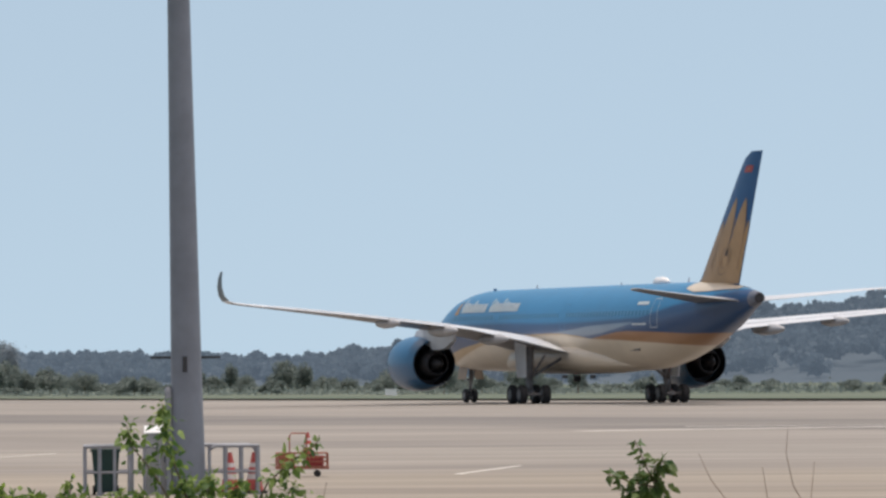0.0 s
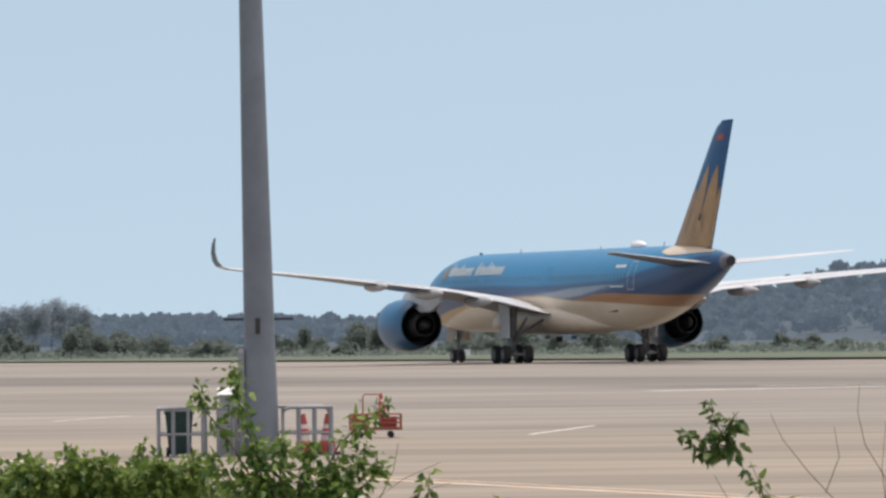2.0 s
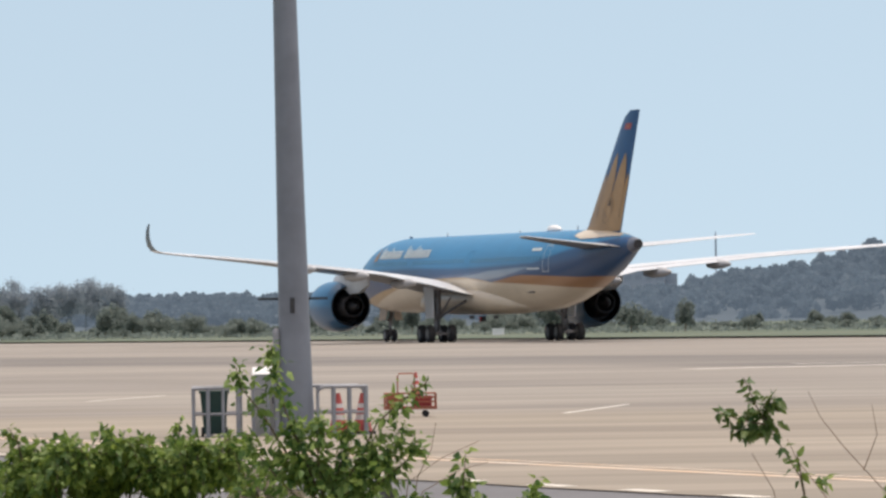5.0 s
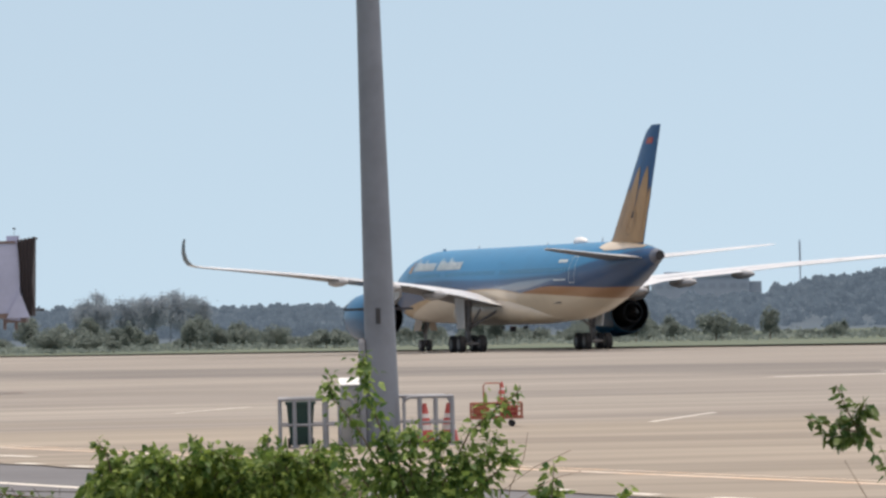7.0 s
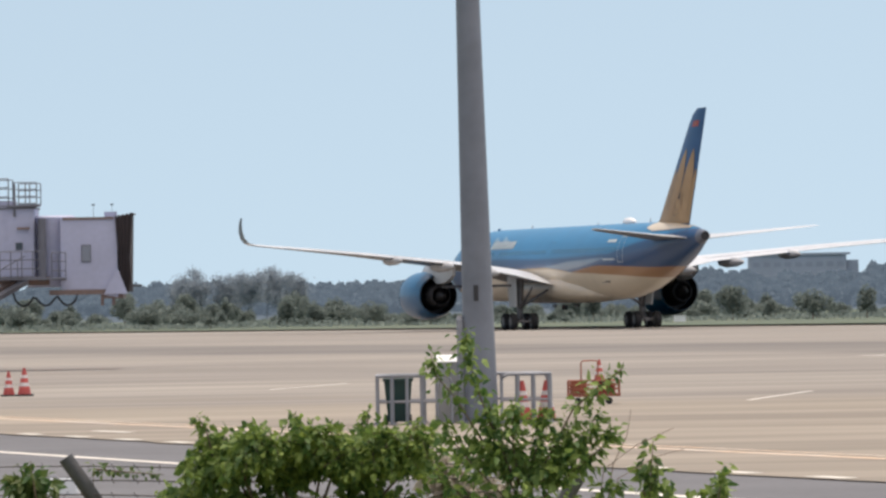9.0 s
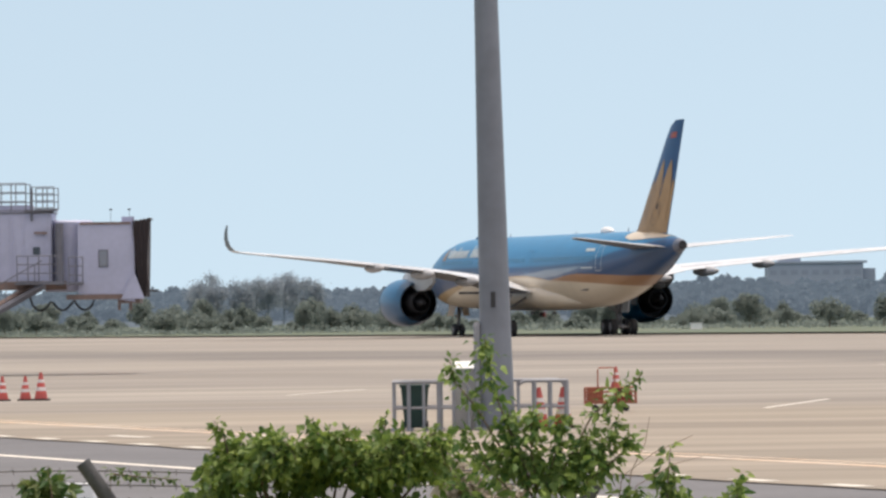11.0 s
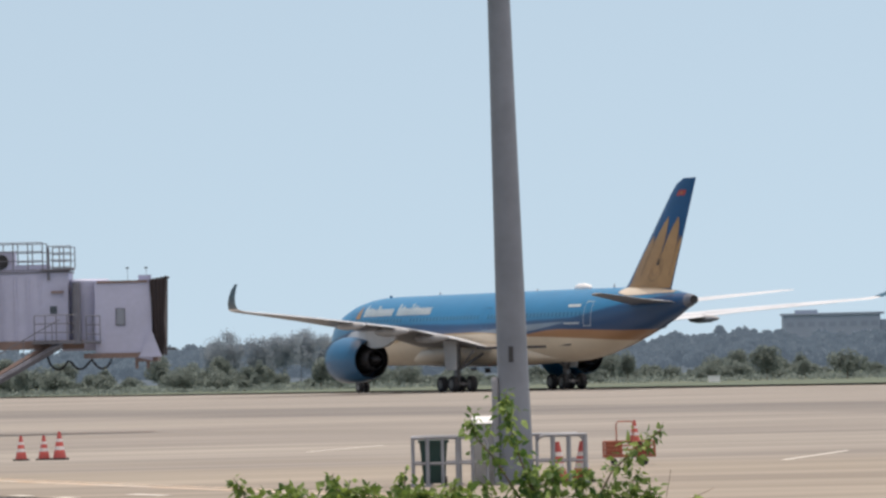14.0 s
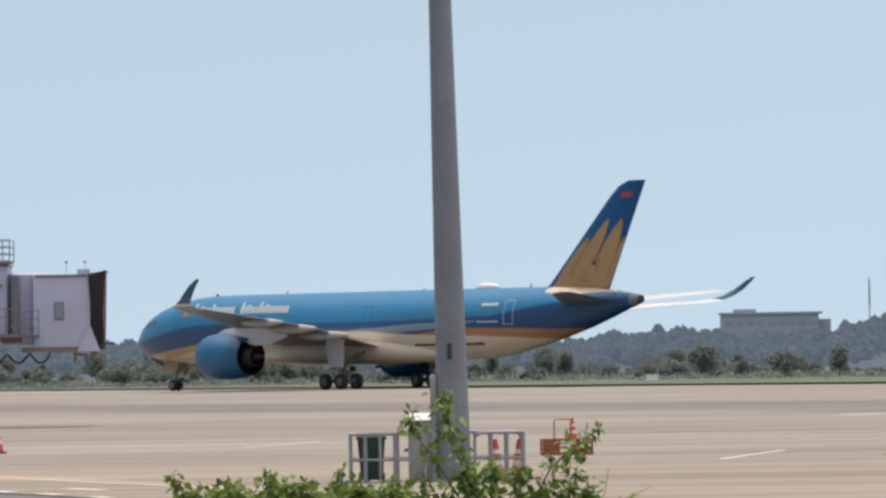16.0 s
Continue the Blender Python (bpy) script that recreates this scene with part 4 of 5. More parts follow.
fan = [((0.38, 1.72), (0.17, 2.08), (0.08, 2.19), (0.06, 2.28), 60), ((0.40, 1.75), (0.27, 2.08), (0.22, 2.25), (0.21, 2.37), 80), ((0.5, 1.75), (0.65, 2.03), (0.75, 2.12), (0.82, 2.17), 70),
       ((0.82, 2.17), (0.85, 2.19), (0.86, 2.20), (0.87, 2.23), 5), ((0.46, 1.75), (0.50, 1.88), (0.52, 1.98), (0.53, 2.04), 75), ((0.5, 1.72), (0.64, 1.86), (0.72, 1.95), (0.76, 2.02), 80),
       ((0.42, 1.72), (0.40, 1.90), (0.40, 2.0), (0.42, 2.06), 80), ((0.5, 1.65), (0.68, 1.80), (0.78, 1.88), (0.82, 1.96), 60), ((0.38, 1.65), (0.22, 1.82), (0.14, 1.92), (0.10, 2.0), 60),
       ((0.45, 1.7), (0.58, 1.83), (0.62, 1.91), (0.64, 1.97), 80), ((0.40, 1.7), (0.32, 1.9), (0.30, 2.0), (0.31, 2.06), 60), ((0.4, 1.5), (0.2, 1.66), (0.12, 1.74), (0.06, 1.78), 50),
       ((0.5, 1.5), (0.7, 1.64), (0.8, 1.70), (0.86, 1.72), 50)]
shrub("shrub", "tall green shrub with long drooping leafy shoots", "shrub",
      [((0.34, 26.0, 1.86), (0.2, 0.22, 0.18), 190), ((0.56, 26.0, 1.80), (0.2, 0.22, 0.18), 110), ((0.45, 26.0, 1.6), (0.34, 0.3, 0.2), 190), ((0.45, 26.0, 1.15), (0.3, 0.3, 0.4), 200)],
      [([(x, 25.9, z) for x, z in row[:4]], row[4], 0.055 if row[4] > 5 else 0.01) for row in fan], M_LEAF_SHRUB, leaf=(0.026, 0.066), density=1.45, stems=18)
shrub("shrub", "low green shoots beside the hedge", "shrub",
      [((0.98, 26.0, 1.72), (0.12, 0.15, 0.10), 70), ((1.25, 26.0, 1.66), (0.12, 0.15, 0.09), 50), ((0.95, 26.0, 1.45), (0.2, 0.2, 0.2), 90)],
      [([(0.98, 25.9, 1.6), (0.99, 25.9, 1.78), (1.0, 25.9, 1.9)], 26, 0.04), ([(1.25, 25.9, 1.55), (1.28, 25.9, 1.7), (1.3, 25.9, 1.79)], 16, 0.035)], M_LEAF, stems=4, reach=2.2)
shrub("shrub", "drab green scrub beside the fence arm", "shrub",
      [((-1.62, 26.0, 1.74), (0.14, 0.2, 0.12), 170), ((-1.66, 26.0, 1.5), (0.2, 0.2, 0.2), 150)], [([(-1.6, 25.9, 1.7), (-1.62, 25.9, 1.86)], 10, 0.03)], M_LEAF_DARK, stems=4, reach=2.0)
shrub("vine_sprig", "thin shoot with a cluster of dark green leaves", "plant", [],
      [([(2.56, 25.9, 0.4), (2.51, 25.9, 1.4), (2.43, 25.9, 1.78), (2.31, 25.9, 1.98)], 8, 0.02), ([(2.31, 25.9, 1.98), (2.25, 25.9, 2.08), (2.20, 25.9, 2.20)], 18, 0.03),
       ([(2.29, 25.9, 2.0), (2.19, 25.9, 2.02), (2.08, 25.9, 2.06)], 24, 0.04), ([(2.29, 25.9, 1.98), (2.21, 25.9, 1.97), (2.15, 25.9, 1.99)], 18, 0.03),
       ([(2.29, 25.9, 2.02), (2.31, 25.9, 2.1), (2.33, 25.9, 2.12)], 18, 0.03)], M_LEAF_DARK, leaf=(0.042, 0.068), density=1.7, stems=1)
shrub("shrub", "small tuft of yellowish green shoots", "shrub",
      [((2.52, 26.0, 1.74), (0.07, 0.1, 0.06), 10), ((2.85, 26.0, 1.70), (0.07, 0.1, 0.1), 20)], [([(2.45, 25.9, 1.7), (2.43, 25.9, 1.82), (2.42, 25.9, 1.88)], 8, 0.025)], M_LEAF, stems=3)
shrub("dry_grass", "pale dry grass tuft behind the green hedge", "grass tuft",
      [((0.14, 26.6, 1.74), (0.10, 0.08, 0.13), 150), ((0.20, 26.6, 1.66), (0.16, 0.08, 0.16), 160), ((0.34, 26.6, 1.64), (0.09, 0.08, 0.12), 70)], [], M_STRAW, leaf=(0.05, 0.10), density=1.2, stems=6, reach=2.0)
sprays = thing("dry_twigs", "bare grey twigs beside the tall shrub", "twigs", (0.72, 25.95, 0))
for pts in ([(0, 0, -0.06), (0.02, 0, 1.5), (0.06, 0, 1.78), (0.20, 0, 1.88), (0.36, 0, 1.95)], [(0.03, 0, -0.06), (0.05, 0, 1.5), (0.10, 0, 1.80), (0.16, 0, 1.92), (0.18, 0, 2.03)],
            [(0.01, 0, -0.06), (0.04, 0, 1.45), (0.12, 0, 1.74), (0.28, 0, 1.83), (0.40, 0, 1.86)]):
    part("twig", Shape().tube(pts, 0.0036, 5, 0.0012), M_TWIG, sprays)
twigs = thing("dry_twigs", "bare brown curving twigs", "twigs", (2.6, 25.9, 0))
for pts in ([(0.2, 0, -0.06), (0.2, 0, 1.7), (0.02, 0, 1.9), (-0.08, 0, 2.03), (-0.13, 0, 2.14)], [(0.05, 0, -0.06), (-0.06, 0, 1.69), (-0.18, 0, 1.85), (-0.22, 0, 1.94)],
            [(0.3, 0, -0.06), (0.36, 0, 1.85), (0.27, 0, 2.0), (0.24, 0, 2.14), (0.25, 0, 2.25)], [(0.1, 0, -0.06), (0.36, 0, 1.7), (0.34, 0, 1.9), (0.36, 0, 2.1)],
            [(-0.1, 0, -0.06), (-0.28, 0, 1.72), (-0.37, 0, 1.88)], [(0.1, 0, 1.8), (0.16, 0, 1.95), (0.14, 0, 2.08)]):
    part("twig", Shape().tube([tuple(p) for p in pts], 0.0032, 5, 0.0012), M_TWIG, twigs)

block = thing("kerb_block", "white painted concrete kerb block beside the road", "kerb block", (-4.9, 83.3, -0.03))
part("body", Shape().box(0, 0, 0.11, 0.72, 0.4, 0.22, bevel=0.04), M_WHITE, block)
part("lifting_eye", Shape().tube([(-0.06, 0, 0.21), (-0.04, 0, 0.27), (0.04, 0, 0.27), (0.06, 0, 0.21)], 0.012, 6), M_STEEL, block)

shrub("vine", "thin green vine climbing along the barbed wire", "vine", [],
      [([(-1.42, 26.37, 0.5), (-1.40, 26.37, 1.4), (-1.38, 26.37, 1.8)], 10, 0.02), ([(-1.38, 26.37, 1.81), (-1.3, 26.37, 1.80), (-1.2, 26.37, 1.79), (-1.08, 26.37, 1.78)], 34, 0.02)],
      M_LEAF_DARK, leaf=(0.02, 0.038), stems=1, reach=2.0)


# ---- airliner: x forward, y to port, z up; the origin lies on the ground between the main wheels ----
NOSE = 33.3                      # metres from the nose to the origin
plane = thing("airliner", "blue, gold and cream twin-engine airliner taxiing on the apron", "aircraft", (34, 442, 0))


def hull(a):
    """Centre height and radius of the fuselage, a metres from the nose."""
    s = ((0, 4.42, 0.03), (0.25, 4.45, 0.55), (0.7, 4.52, 0.98), (1.5, 4.66, 1.48), (2.6, 4.84, 1.95), (4.2, 5.04, 2.36), (6.2, 5.22, 2.68), (8.5, 5.34, 2.88),
         (10.5, 5.39, 2.97), (12.5, 5.4, 3.0), (44, 5.4, 3.0), (47, 5.46, 2.93), (50, 5.64, 2.74), (53, 5.92, 2.45), (56, 6.25, 2.08), (59, 6.58, 1.64), (61.5, 6.85, 1.15), (63.5, 7.07, 0.70), (64.75, 7.17, 0.43))
    a0 = [p[0] for p in s]
    return float(np.interp(a, a0, [p[1] for p in s])), float(np.interp(a, a0, [p[2] for p in s]))


rings = []
for a in [0, 0.1, 0.25, 0.45, 0.7, 1.05, 1.5, 2.0, 2.6, 3.4, 4.2, 5.2, 6.2, 7.3, 8.5, 10.5, *range(13, 44, 3), 44, 45.5, 47, 48.5, 50, 51.5, 53, 54.5, 56, 57.5, 59, 60.3, 61.5, 62.5, 63.5, 64.2, 64.75]:
    z, r = hull(a)
    rings.append([(NOSE - a, r * 0.99 * math.cos(2 * math.pi * i / 48), z + r * 1.015 * math.sin(2 * math.pi * i / 48)) for i in range(48)])
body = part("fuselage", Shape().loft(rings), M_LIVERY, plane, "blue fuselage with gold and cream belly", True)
part("tail_cone", Shape().loft([[(NOSE - a, hull(a)[1] * 1.01 * math.cos(math.pi * i / 16), hull(a)[0] + hull(a)[1] * 1.035 * math.sin(math.pi * i / 16)) for i in range(32)]
                                for a in (64.15, 64.45, 64.75)]
                               + [[(NOSE - 65.0, 0.36 * math.cos(math.pi * i / 16), 7.18 + 0.36 * math.sin(math.pi * i / 16)) for i in range(32)]], False), M_TAIL_CONE, plane, "grey metal tail cone", True)
part("apu_exhaust", Shape().turned([(-65.14, 0.33), (-64.8, 0.38)], (NOSE, 0, 7.18), "x", 20), M_EXHAUST, plane, "dark tail exhaust", True)
# belly fairing between the wings
rings = []
for a, w, z0, z1 in ((16.5, 0.9, 2.42, 3.0), (18.5, 1.8, 2.32, 3.6), (21.5, 2.7, 2.2, 4.2), (25, 3.02, 2.14, 4.6), (30, 3.1, 2.12, 4.7), (36, 3.0, 2.15, 4.5), (40.5, 2.4, 2.32, 3.9), (44.5, 1.3, 2.48, 3.2)):
    rings.append([(NOSE - a, w * math.copysign(abs(math.cos(u)) ** 0.75, math.cos(u)), (z0 + z1) / 2 + (z1 - z0) / 2 * math.copysign(abs(math.sin(u)) ** 0.75, math.sin(u)))
                  for u in (2 * math.pi * i / 28 for i in range(28))])
part("belly_fairing", Shape().loft(rings), M_CREAM, plane, "cream belly fairing", True)


def aerofoil(le, chord, thick, twist, y, z, n=9, upright=0.0):
    """A wing section: le metres from the nose, at span y and height z; upright leans it towards a fin (radians)."""
    pts = []
    xs = [0.5 - 0.5 * math.cos(math.pi * k / n) for k in range(n + 1)]
    t = lambda u: thick * (1.48 * math.sqrt(u) - 0.63 * u - 1.76 * u * u + 1.42 * u ** 3 - 0.51 * u ** 4)      # noqa: E731
    for sign, row in ((1, xs[::-1]), (-1, xs[1:-1])):
        for u in row:
            h = sign * chord * (t(u) * (1 if sign > 0 else 0.8) + 0.001) + chord * (0.02 * math.sin(math.pi * u))
            dx, dz = u * chord, h - (u - 0.4) * chord * math.sin(radians(twist))
            pts.append((NOSE - le - dx, y - dz * math.sin(upright), z + dz * math.cos(upright)))
    return pts


def mirrored(rings_, side):
    return [[(x, y * side, z) for x, y, z in ring] for ring in rings_]


WING = ((1.5, 18.6, 17.2, 0.075, 2.8, 3.80), (2.9, 19.9, 15.6, 0.075, 2.8, 4.07), (6.5, 22.6, 12.9, 0.06, 1.88, 4.77), (10.6, 25.5, 10.2, 0.045, 0.51, 5.41),
        (15, 28.7, 8.0, 0.047, 0.3, 5.86), (20, 32.3, 6.2, 0.049, 0.6, 6.36), (25, 36.0, 4.6, 0.047, 0.95, 6.78), (28.6, 38.8, 3.3, 0.046, 1.2, 7.06), (30.0, 40.65, 2.4, 0.05, 1.2, 7.17))
TIP = ((30.0, 40.65, 2.4, 0.05, 1.2, 7.17, 0.12),
       (30.75, 41.9, 1.8, 0.06, 0.8, 7.33, 0.4),
       (31.35, 43.1, 1.45, 0.07, 0.4, 7.70, 0.75),
       (31.75, 44.15, 1.18, 0.07, 0, 8.25, 1.1),
       (31.96, 45.1, 0.9, 0.07, 0, 8.85, 1.25),
       (32.05, 46.0, 0.5, 0.07, 0, 9.3, 1.3))


def wing_z(y):
    return float(np.interp(y, [w[0] for w in WING], [w[5] for w in WING]))


def wing_at(y, k):
    return float(np.interp(y, [w[0] for w in WING], [w[k] for w in WING]))


def trailing_edge(y):
    """Metres from the nose and height of the wing's trailing edge at span y."""
    le, chord, twist = (wing_at(y, k) for k in (1, 2, 4))
    return le + chord, wing_z(y) - 0.6 * chord * math.sin(radians(twist))


def wing_top(y, u):
    """Metres from the nose and height of the upper skin, u of the chord behind the leading edge."""
    le, chord, thick, twist = (wing_at(y, k) for k in (1, 2, 3, 4))
    t = thick * (1.48 * math.sqrt(u) - 0.63 * u - 1.76 * u * u + 1.42 * u ** 3 - 0.51 * u ** 4)
    return le + u * chord, wing_z(y) + chord * (t + 0.001 + 0.02 * math.sin(math.pi * u)) - (u - 0.4) * chord * math.sin(radians(twist))


def canoe(y, a0, a1, drop, r, side):
    """A flap track fairing under the wing."""
    prof = [(-a1, 0.05), (-a1 + (a1 - a0) * 0.06, r * 0.4), (-a1 + (a1 - a0) * 0.3, r * 0.85), (-a1 + (a1 - a0) * 0.65, r), (-a0 - (a1 - a0) * 0.1, r * 0.65), (-a0, 0.05)]
    return Shape().turned(prof, (NOSE, y * side, wing_z(y) - drop), "x", 14)


def grey_shade_below(ob, paint=M_UNDER_SHADE):
    """Gives the faces that look down the underside's grey paint, darkened with painted shade."""
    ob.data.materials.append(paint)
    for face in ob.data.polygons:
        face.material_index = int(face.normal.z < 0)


for side in (1, -1):
    wing = part("wing", Shape().loft(mirrored([aerofoil(le, c, t, tw, y, z) for y, le, c, t, tw, z in WING], side)), M_WING, plane, "white swept wing with a grey underside, shade painted in", True)
    grey_shade_below(wing)
    tip = mirrored([aerofoil(le, c, t, tw, y, z, upright=up) for y, le, c, t, tw, z, up in TIP], side)
    part("wing_tip", Shape().loft(tip[:2]), M_WING, wing, "", True)
    part("winglet", Shape().loft(tip[1:]), M_BLUE_DARK, wing, "dark blue curved wing tip", True)
    for y, a0, a1, drop, r in ((8.4, 31.5, 37.9, 0.42, 0.44), (12.4, 32.0, 38.4, 0.34, 0.44), (17.0, 34.0, 39.4, 0.26, 0.38)):
        part("flap_fairing", canoe(y, a0, a1, drop, r, side), M_FAIRING, wing, smooth=True)
    for y0, y1 in ((3.3, 10.4), (11.0, 19.6), (20.0, 27.4)):
        ends = []
        for y in (y0, y1):
            te, z = trailing_edge(y)
            ends.append([(NOSE - te + 1.3, y, z + 0.07), (NOSE - te - 0.12, y, z + 0.02), (NOSE - te - 0.12, y, z - 0.02), (NOSE - te + 1.2, y, z - 0.06)])
        grey_shade_below(part("flap" if y0 < 19.8 else "aileron", Shape().loft(mirrored(ends, side)), M_WING, wing))
    for y in (12.5, 16, 19.5, 23):
        ends = []
        for yy in (y - 1.6, y + 1.6):
            (a0, z0), (a1, z1) = wing_top(yy, 0.64), wing_top(yy, 0.80)
            ends.append([(NOSE - a0, yy, z0 + 0.02), (NOSE - a1, yy, z1 + 0.035), (NOSE - a1, yy, z1 + 0.005), (NOSE - a0, yy, z0 - 0.01)])
        part("spoiler", Shape().loft(mirrored(ends, side)), M_WING, wing)
    # engine
    ey, ez, ea = 10.5 * side, 2.95, 22.0
    eng = part("engine", Shape().turned([(-ea - 0.02, 1.68), (-ea, 1.74), (-ea - 0.25, 1.86), (-ea - 0.9, 1.96), (-ea - 2.0, 2.0), (-ea - 3.5, 1.95), (-ea - 4.8, 1.77), (-ea - 5.45, 1.62),
                                         (-ea - 5.45, 1.54), (-ea - 4.4, 1.52), (-ea - 3, 1.5), (-ea - 0.8, 1.5), (-ea - 0.1, 1.62), (-ea - 0.02, 1.68)], (NOSE, ey, ez), "x", 40, False),
               M_COWL, plane, "blue engine cowling", True)
    part("inlet_lip", Shape().turned([(-ea - 0.3, 1.885), (-ea - 0.06, 1.79), (-ea + 0.05, 1.70), (-ea - 0.06, 1.63), (-ea - 0.2, 1.58)], (NOSE, ey, ez), "x", 40, False), M_COWL, eng, "", True)
    part("fan_disc", Shape().turned([(-ea - 1.25, 1.5), (-ea - 1.2, 1.5)], (NOSE, ey, ez), "x", 32), M_DARK, eng, "dark fan")
    for k in range(22):
        u = 2 * math.pi * k / 22
        c, s_ = math.cos(u), math.sin(u)
        blade = [(NOSE - ea - 1.0, ey + c * r + s_ * w, ez + s_ * r - c * w) for r, w in ((0.4, 0.05), (1.48, 0.12))] + \
                [(NOSE - ea - 1.18, ey + c * r - s_ * w, ez + s_ * r + c * w) for r, w in ((1.48, 0.12), (0.4, 0.05))]
        part("fan_blade", Shape().loft([blade, [(x - 0.03, y, z) for x, y, z in blade]]), M_EXHAUST, eng)
    part("spinner", Shape().turned([(-ea - 1.15, 0.42), (-ea - 0.8, 0.3), (-ea - 0.45, 0.05)], (NOSE, ey, ez), "x", 16), M_DARK, eng, "", True)
    part("fan_duct", Shape().turned([(-ea - 4.4, 1.49), (-ea - 5.53, 1.58), (-ea - 5.53, 1.54), (-ea - 4.4, 1.45)], (NOSE, ey, ez), "x", 36, False), M_EXHAUST, eng, "dark duct rim", True)
    part("core_nozzle", Shape().turned([(-ea - 4.0, 1.2), (-ea - 5.0, 1.12), (-ea - 6.3, 0.82), (-ea - 6.3, 0.74), (-ea - 5.2, 0.9)], (NOSE, ey, ez), "x", 28, False), M_EXHAUST, eng, "dark core nozzle", True)
    part("duct_backing", Shape().turned([(-ea - 3.9, 1.49), (-ea - 3.8, 1.49)], (NOSE, ey, ez), "x", 28), M_DARK, eng)
    part("plug", Shape().turned([(-ea - 5.0, 0.62), (-ea - 6.2, 0.5), (-ea - 7.2, 0.1)], (NOSE, ey, ez), "x", 20), M_EXHAUST, eng, "dark exhaust cone", True)
    pyl = []
    for x, z0, z1, w in ((23.2, 4.75, 4.95, 0.12), (24.4, 4.6, 5.35, 0.3), (26.2, 4.4, 5.5, 0.34), (28.3, 3.9, 5.45, 0.3), (30.3, 4.0, 5.35, 0.22), (32.2, 4.6, 5.25, 0.1)):
        pyl.append([(NOSE - x, ey - w, z0), (NOSE - x, ey + w, z0), (NOSE - x, ey + w, z1), (NOSE - x, ey - w, z1)])
    part("pylon", Shape().loft(pyl), M_WING, eng, "pale grey pylon", True)
    # tailplane
    tail = ((0.9, 56.6, 7.0, 0.06, 6.95), (3, 58.4, 5.6, 0.055, 7.15), (8.45, 63.2, 2.75, 0.05, 7.72), (8.95, 64.2, 1.9, 0.05, 7.78))
    stab = part("tailplane", Shape().loft(mirrored([aerofoil(le, c, t, -0.8, y, z) for y, le, c, t, z in tail], side)), M_WING, plane, "white tailplane with a grey underside, shade painted in", True)
    grey_shade_below(stab, M_STAB_SHADE)

# fin
def fin_section(z):
    le = float(np.interp(z, (8.0, 8.6, 9.3, 15.8, 16.6, 17.05), (53.0, 54.1, 54.85, 61.6, 62.6, 63.75)))
    te = float(np.interp(z, (8.0, 17.05), (61.3, 65.85)))
    return le, te


rings = []
for z in (7.6, 8.0, 8.6, 9.3, 11, 13, 15, 15.8, 16.6, 17.05):
    le, te = fin_section(z)
    c = te - le
    rings.append([(NOSE - le - u * c, s * c * 0.052 * math.sin(math.pi * u ** 0.7) ** 0.8, z) for s, us in ((1, (0, 0.08, 0.25, 0.5, 0.75, 1)), (-1, (0.75, 0.5, 0.25, 0.08))) for u in us])
fin = part("fin", Shape().loft(rings), M_BLUE, plane, "blue tail fin with golden petals", True)


def fin_y(a, z):
    le, te = fin_section(z)
    u = min(max((a - le) / (te - le), 0.002), 0.998)
    return (te - le) * 0.052 * math.sin(math.pi * u ** 0.7) ** 0.8


def fin_patch(name, outline, material, lift, label=""):
    """A flat painted shape on both sides of the fin: outline of (u across the chord 0..1, height)."""
    for side in (1, -1):
        s = Shape()
        n = len(outline) // 2
        left, right = outline[:n], outline[n:][::-1]
        rows = []
        for (u0, z0), (u1, z1) in zip(left, right):
            row = []
            for k in range(13):
                u, z = u0 + (u1 - u0) * k / 12, z0 + (z1 - z0) * k / 12
                le, te = fin_section(z)
                a = le + u * (te - le)
                row.append((NOSE - a, side * (fin_y(a, z) + lift), z))
            rows.append(row)
        for r in range(len(rows) - 1):
            for k in range(12):
                s.add([rows[r][k], rows[r][k + 1], rows[r + 1][k + 1], rows[r + 1][k]], [(0, 1, 2, 3)])
        part(name, s, material, fin, label)


def petal(u_root, u_tip, z_root, z_tip, width, lean=0.0):
    """Outline of a pointed petal rising from z_root to z_tip."""
    left, right = [], []
    for k in range(9):
        v = k / 8
        u = u_root + (u_tip - u_root) * v
        w = width * 0.5 * (1 - v ** 2.8) ** 0.8
        w = max(w, 0.004)
        z = z_root + (z_tip - z_root) * v
        left.append((min(max(u - w, 0.01), 0.985), z)), right.append((min(max(u + w, 0.012), 0.99), z))
    return left + right[::-1]


fin_patch("petal_field", [(0.14, 8.2), (0.12, 8.8), (0.10, 9.3), (0.09, 9.9), (0.09, 10.4), (0.10, 10.9), (0.985, 10.9), (0.985, 10.4), (0.985, 9.9), (0.985, 9.3), (0.985, 8.8), (0.985, 8.2)],
          M_GOLD, 0.012, "golden petals")
fin_patch("petal", petal(0.43, 0.42, 10.7, 14.0, 0.29), M_GOLD, 0.02)
fin_patch("petal", petal(0.755, 0.75, 10.7, 13.95, 0.29), M_GOLD, 0.02)
fin_patch("petal", petal(0.19, 0.2, 10.7, 12.5, 0.19), M_GOLD, 0.02)
fin_patch("petal", petal(0.95, 0.97, 10.8, 12.4, 0.09), M_GOLD, 0.02)
for u0, u1, z0, z1 in ((0.3, 0.28, 9.3, 12.2), (0.52, 0.585, 9.4, 11.2), (0.72, 0.585, 9.4, 11.2), (0.585, 0.585, 11.0, 12.6), (0.9, 0.92, 9.2, 12.4)):
    fin_patch("petal_line", [(u0 - 0.008, z0), ((u0 + u1) / 2 - 0.008, (z0 + z1) / 2), (u1 - 0.008, z1), (u1 + 0.008, z1), ((u0 + u1) / 2 + 0.008, (z0 + z1) / 2), (u0 + 0.008, z0)], M_GOLD_DARK, 0.03)
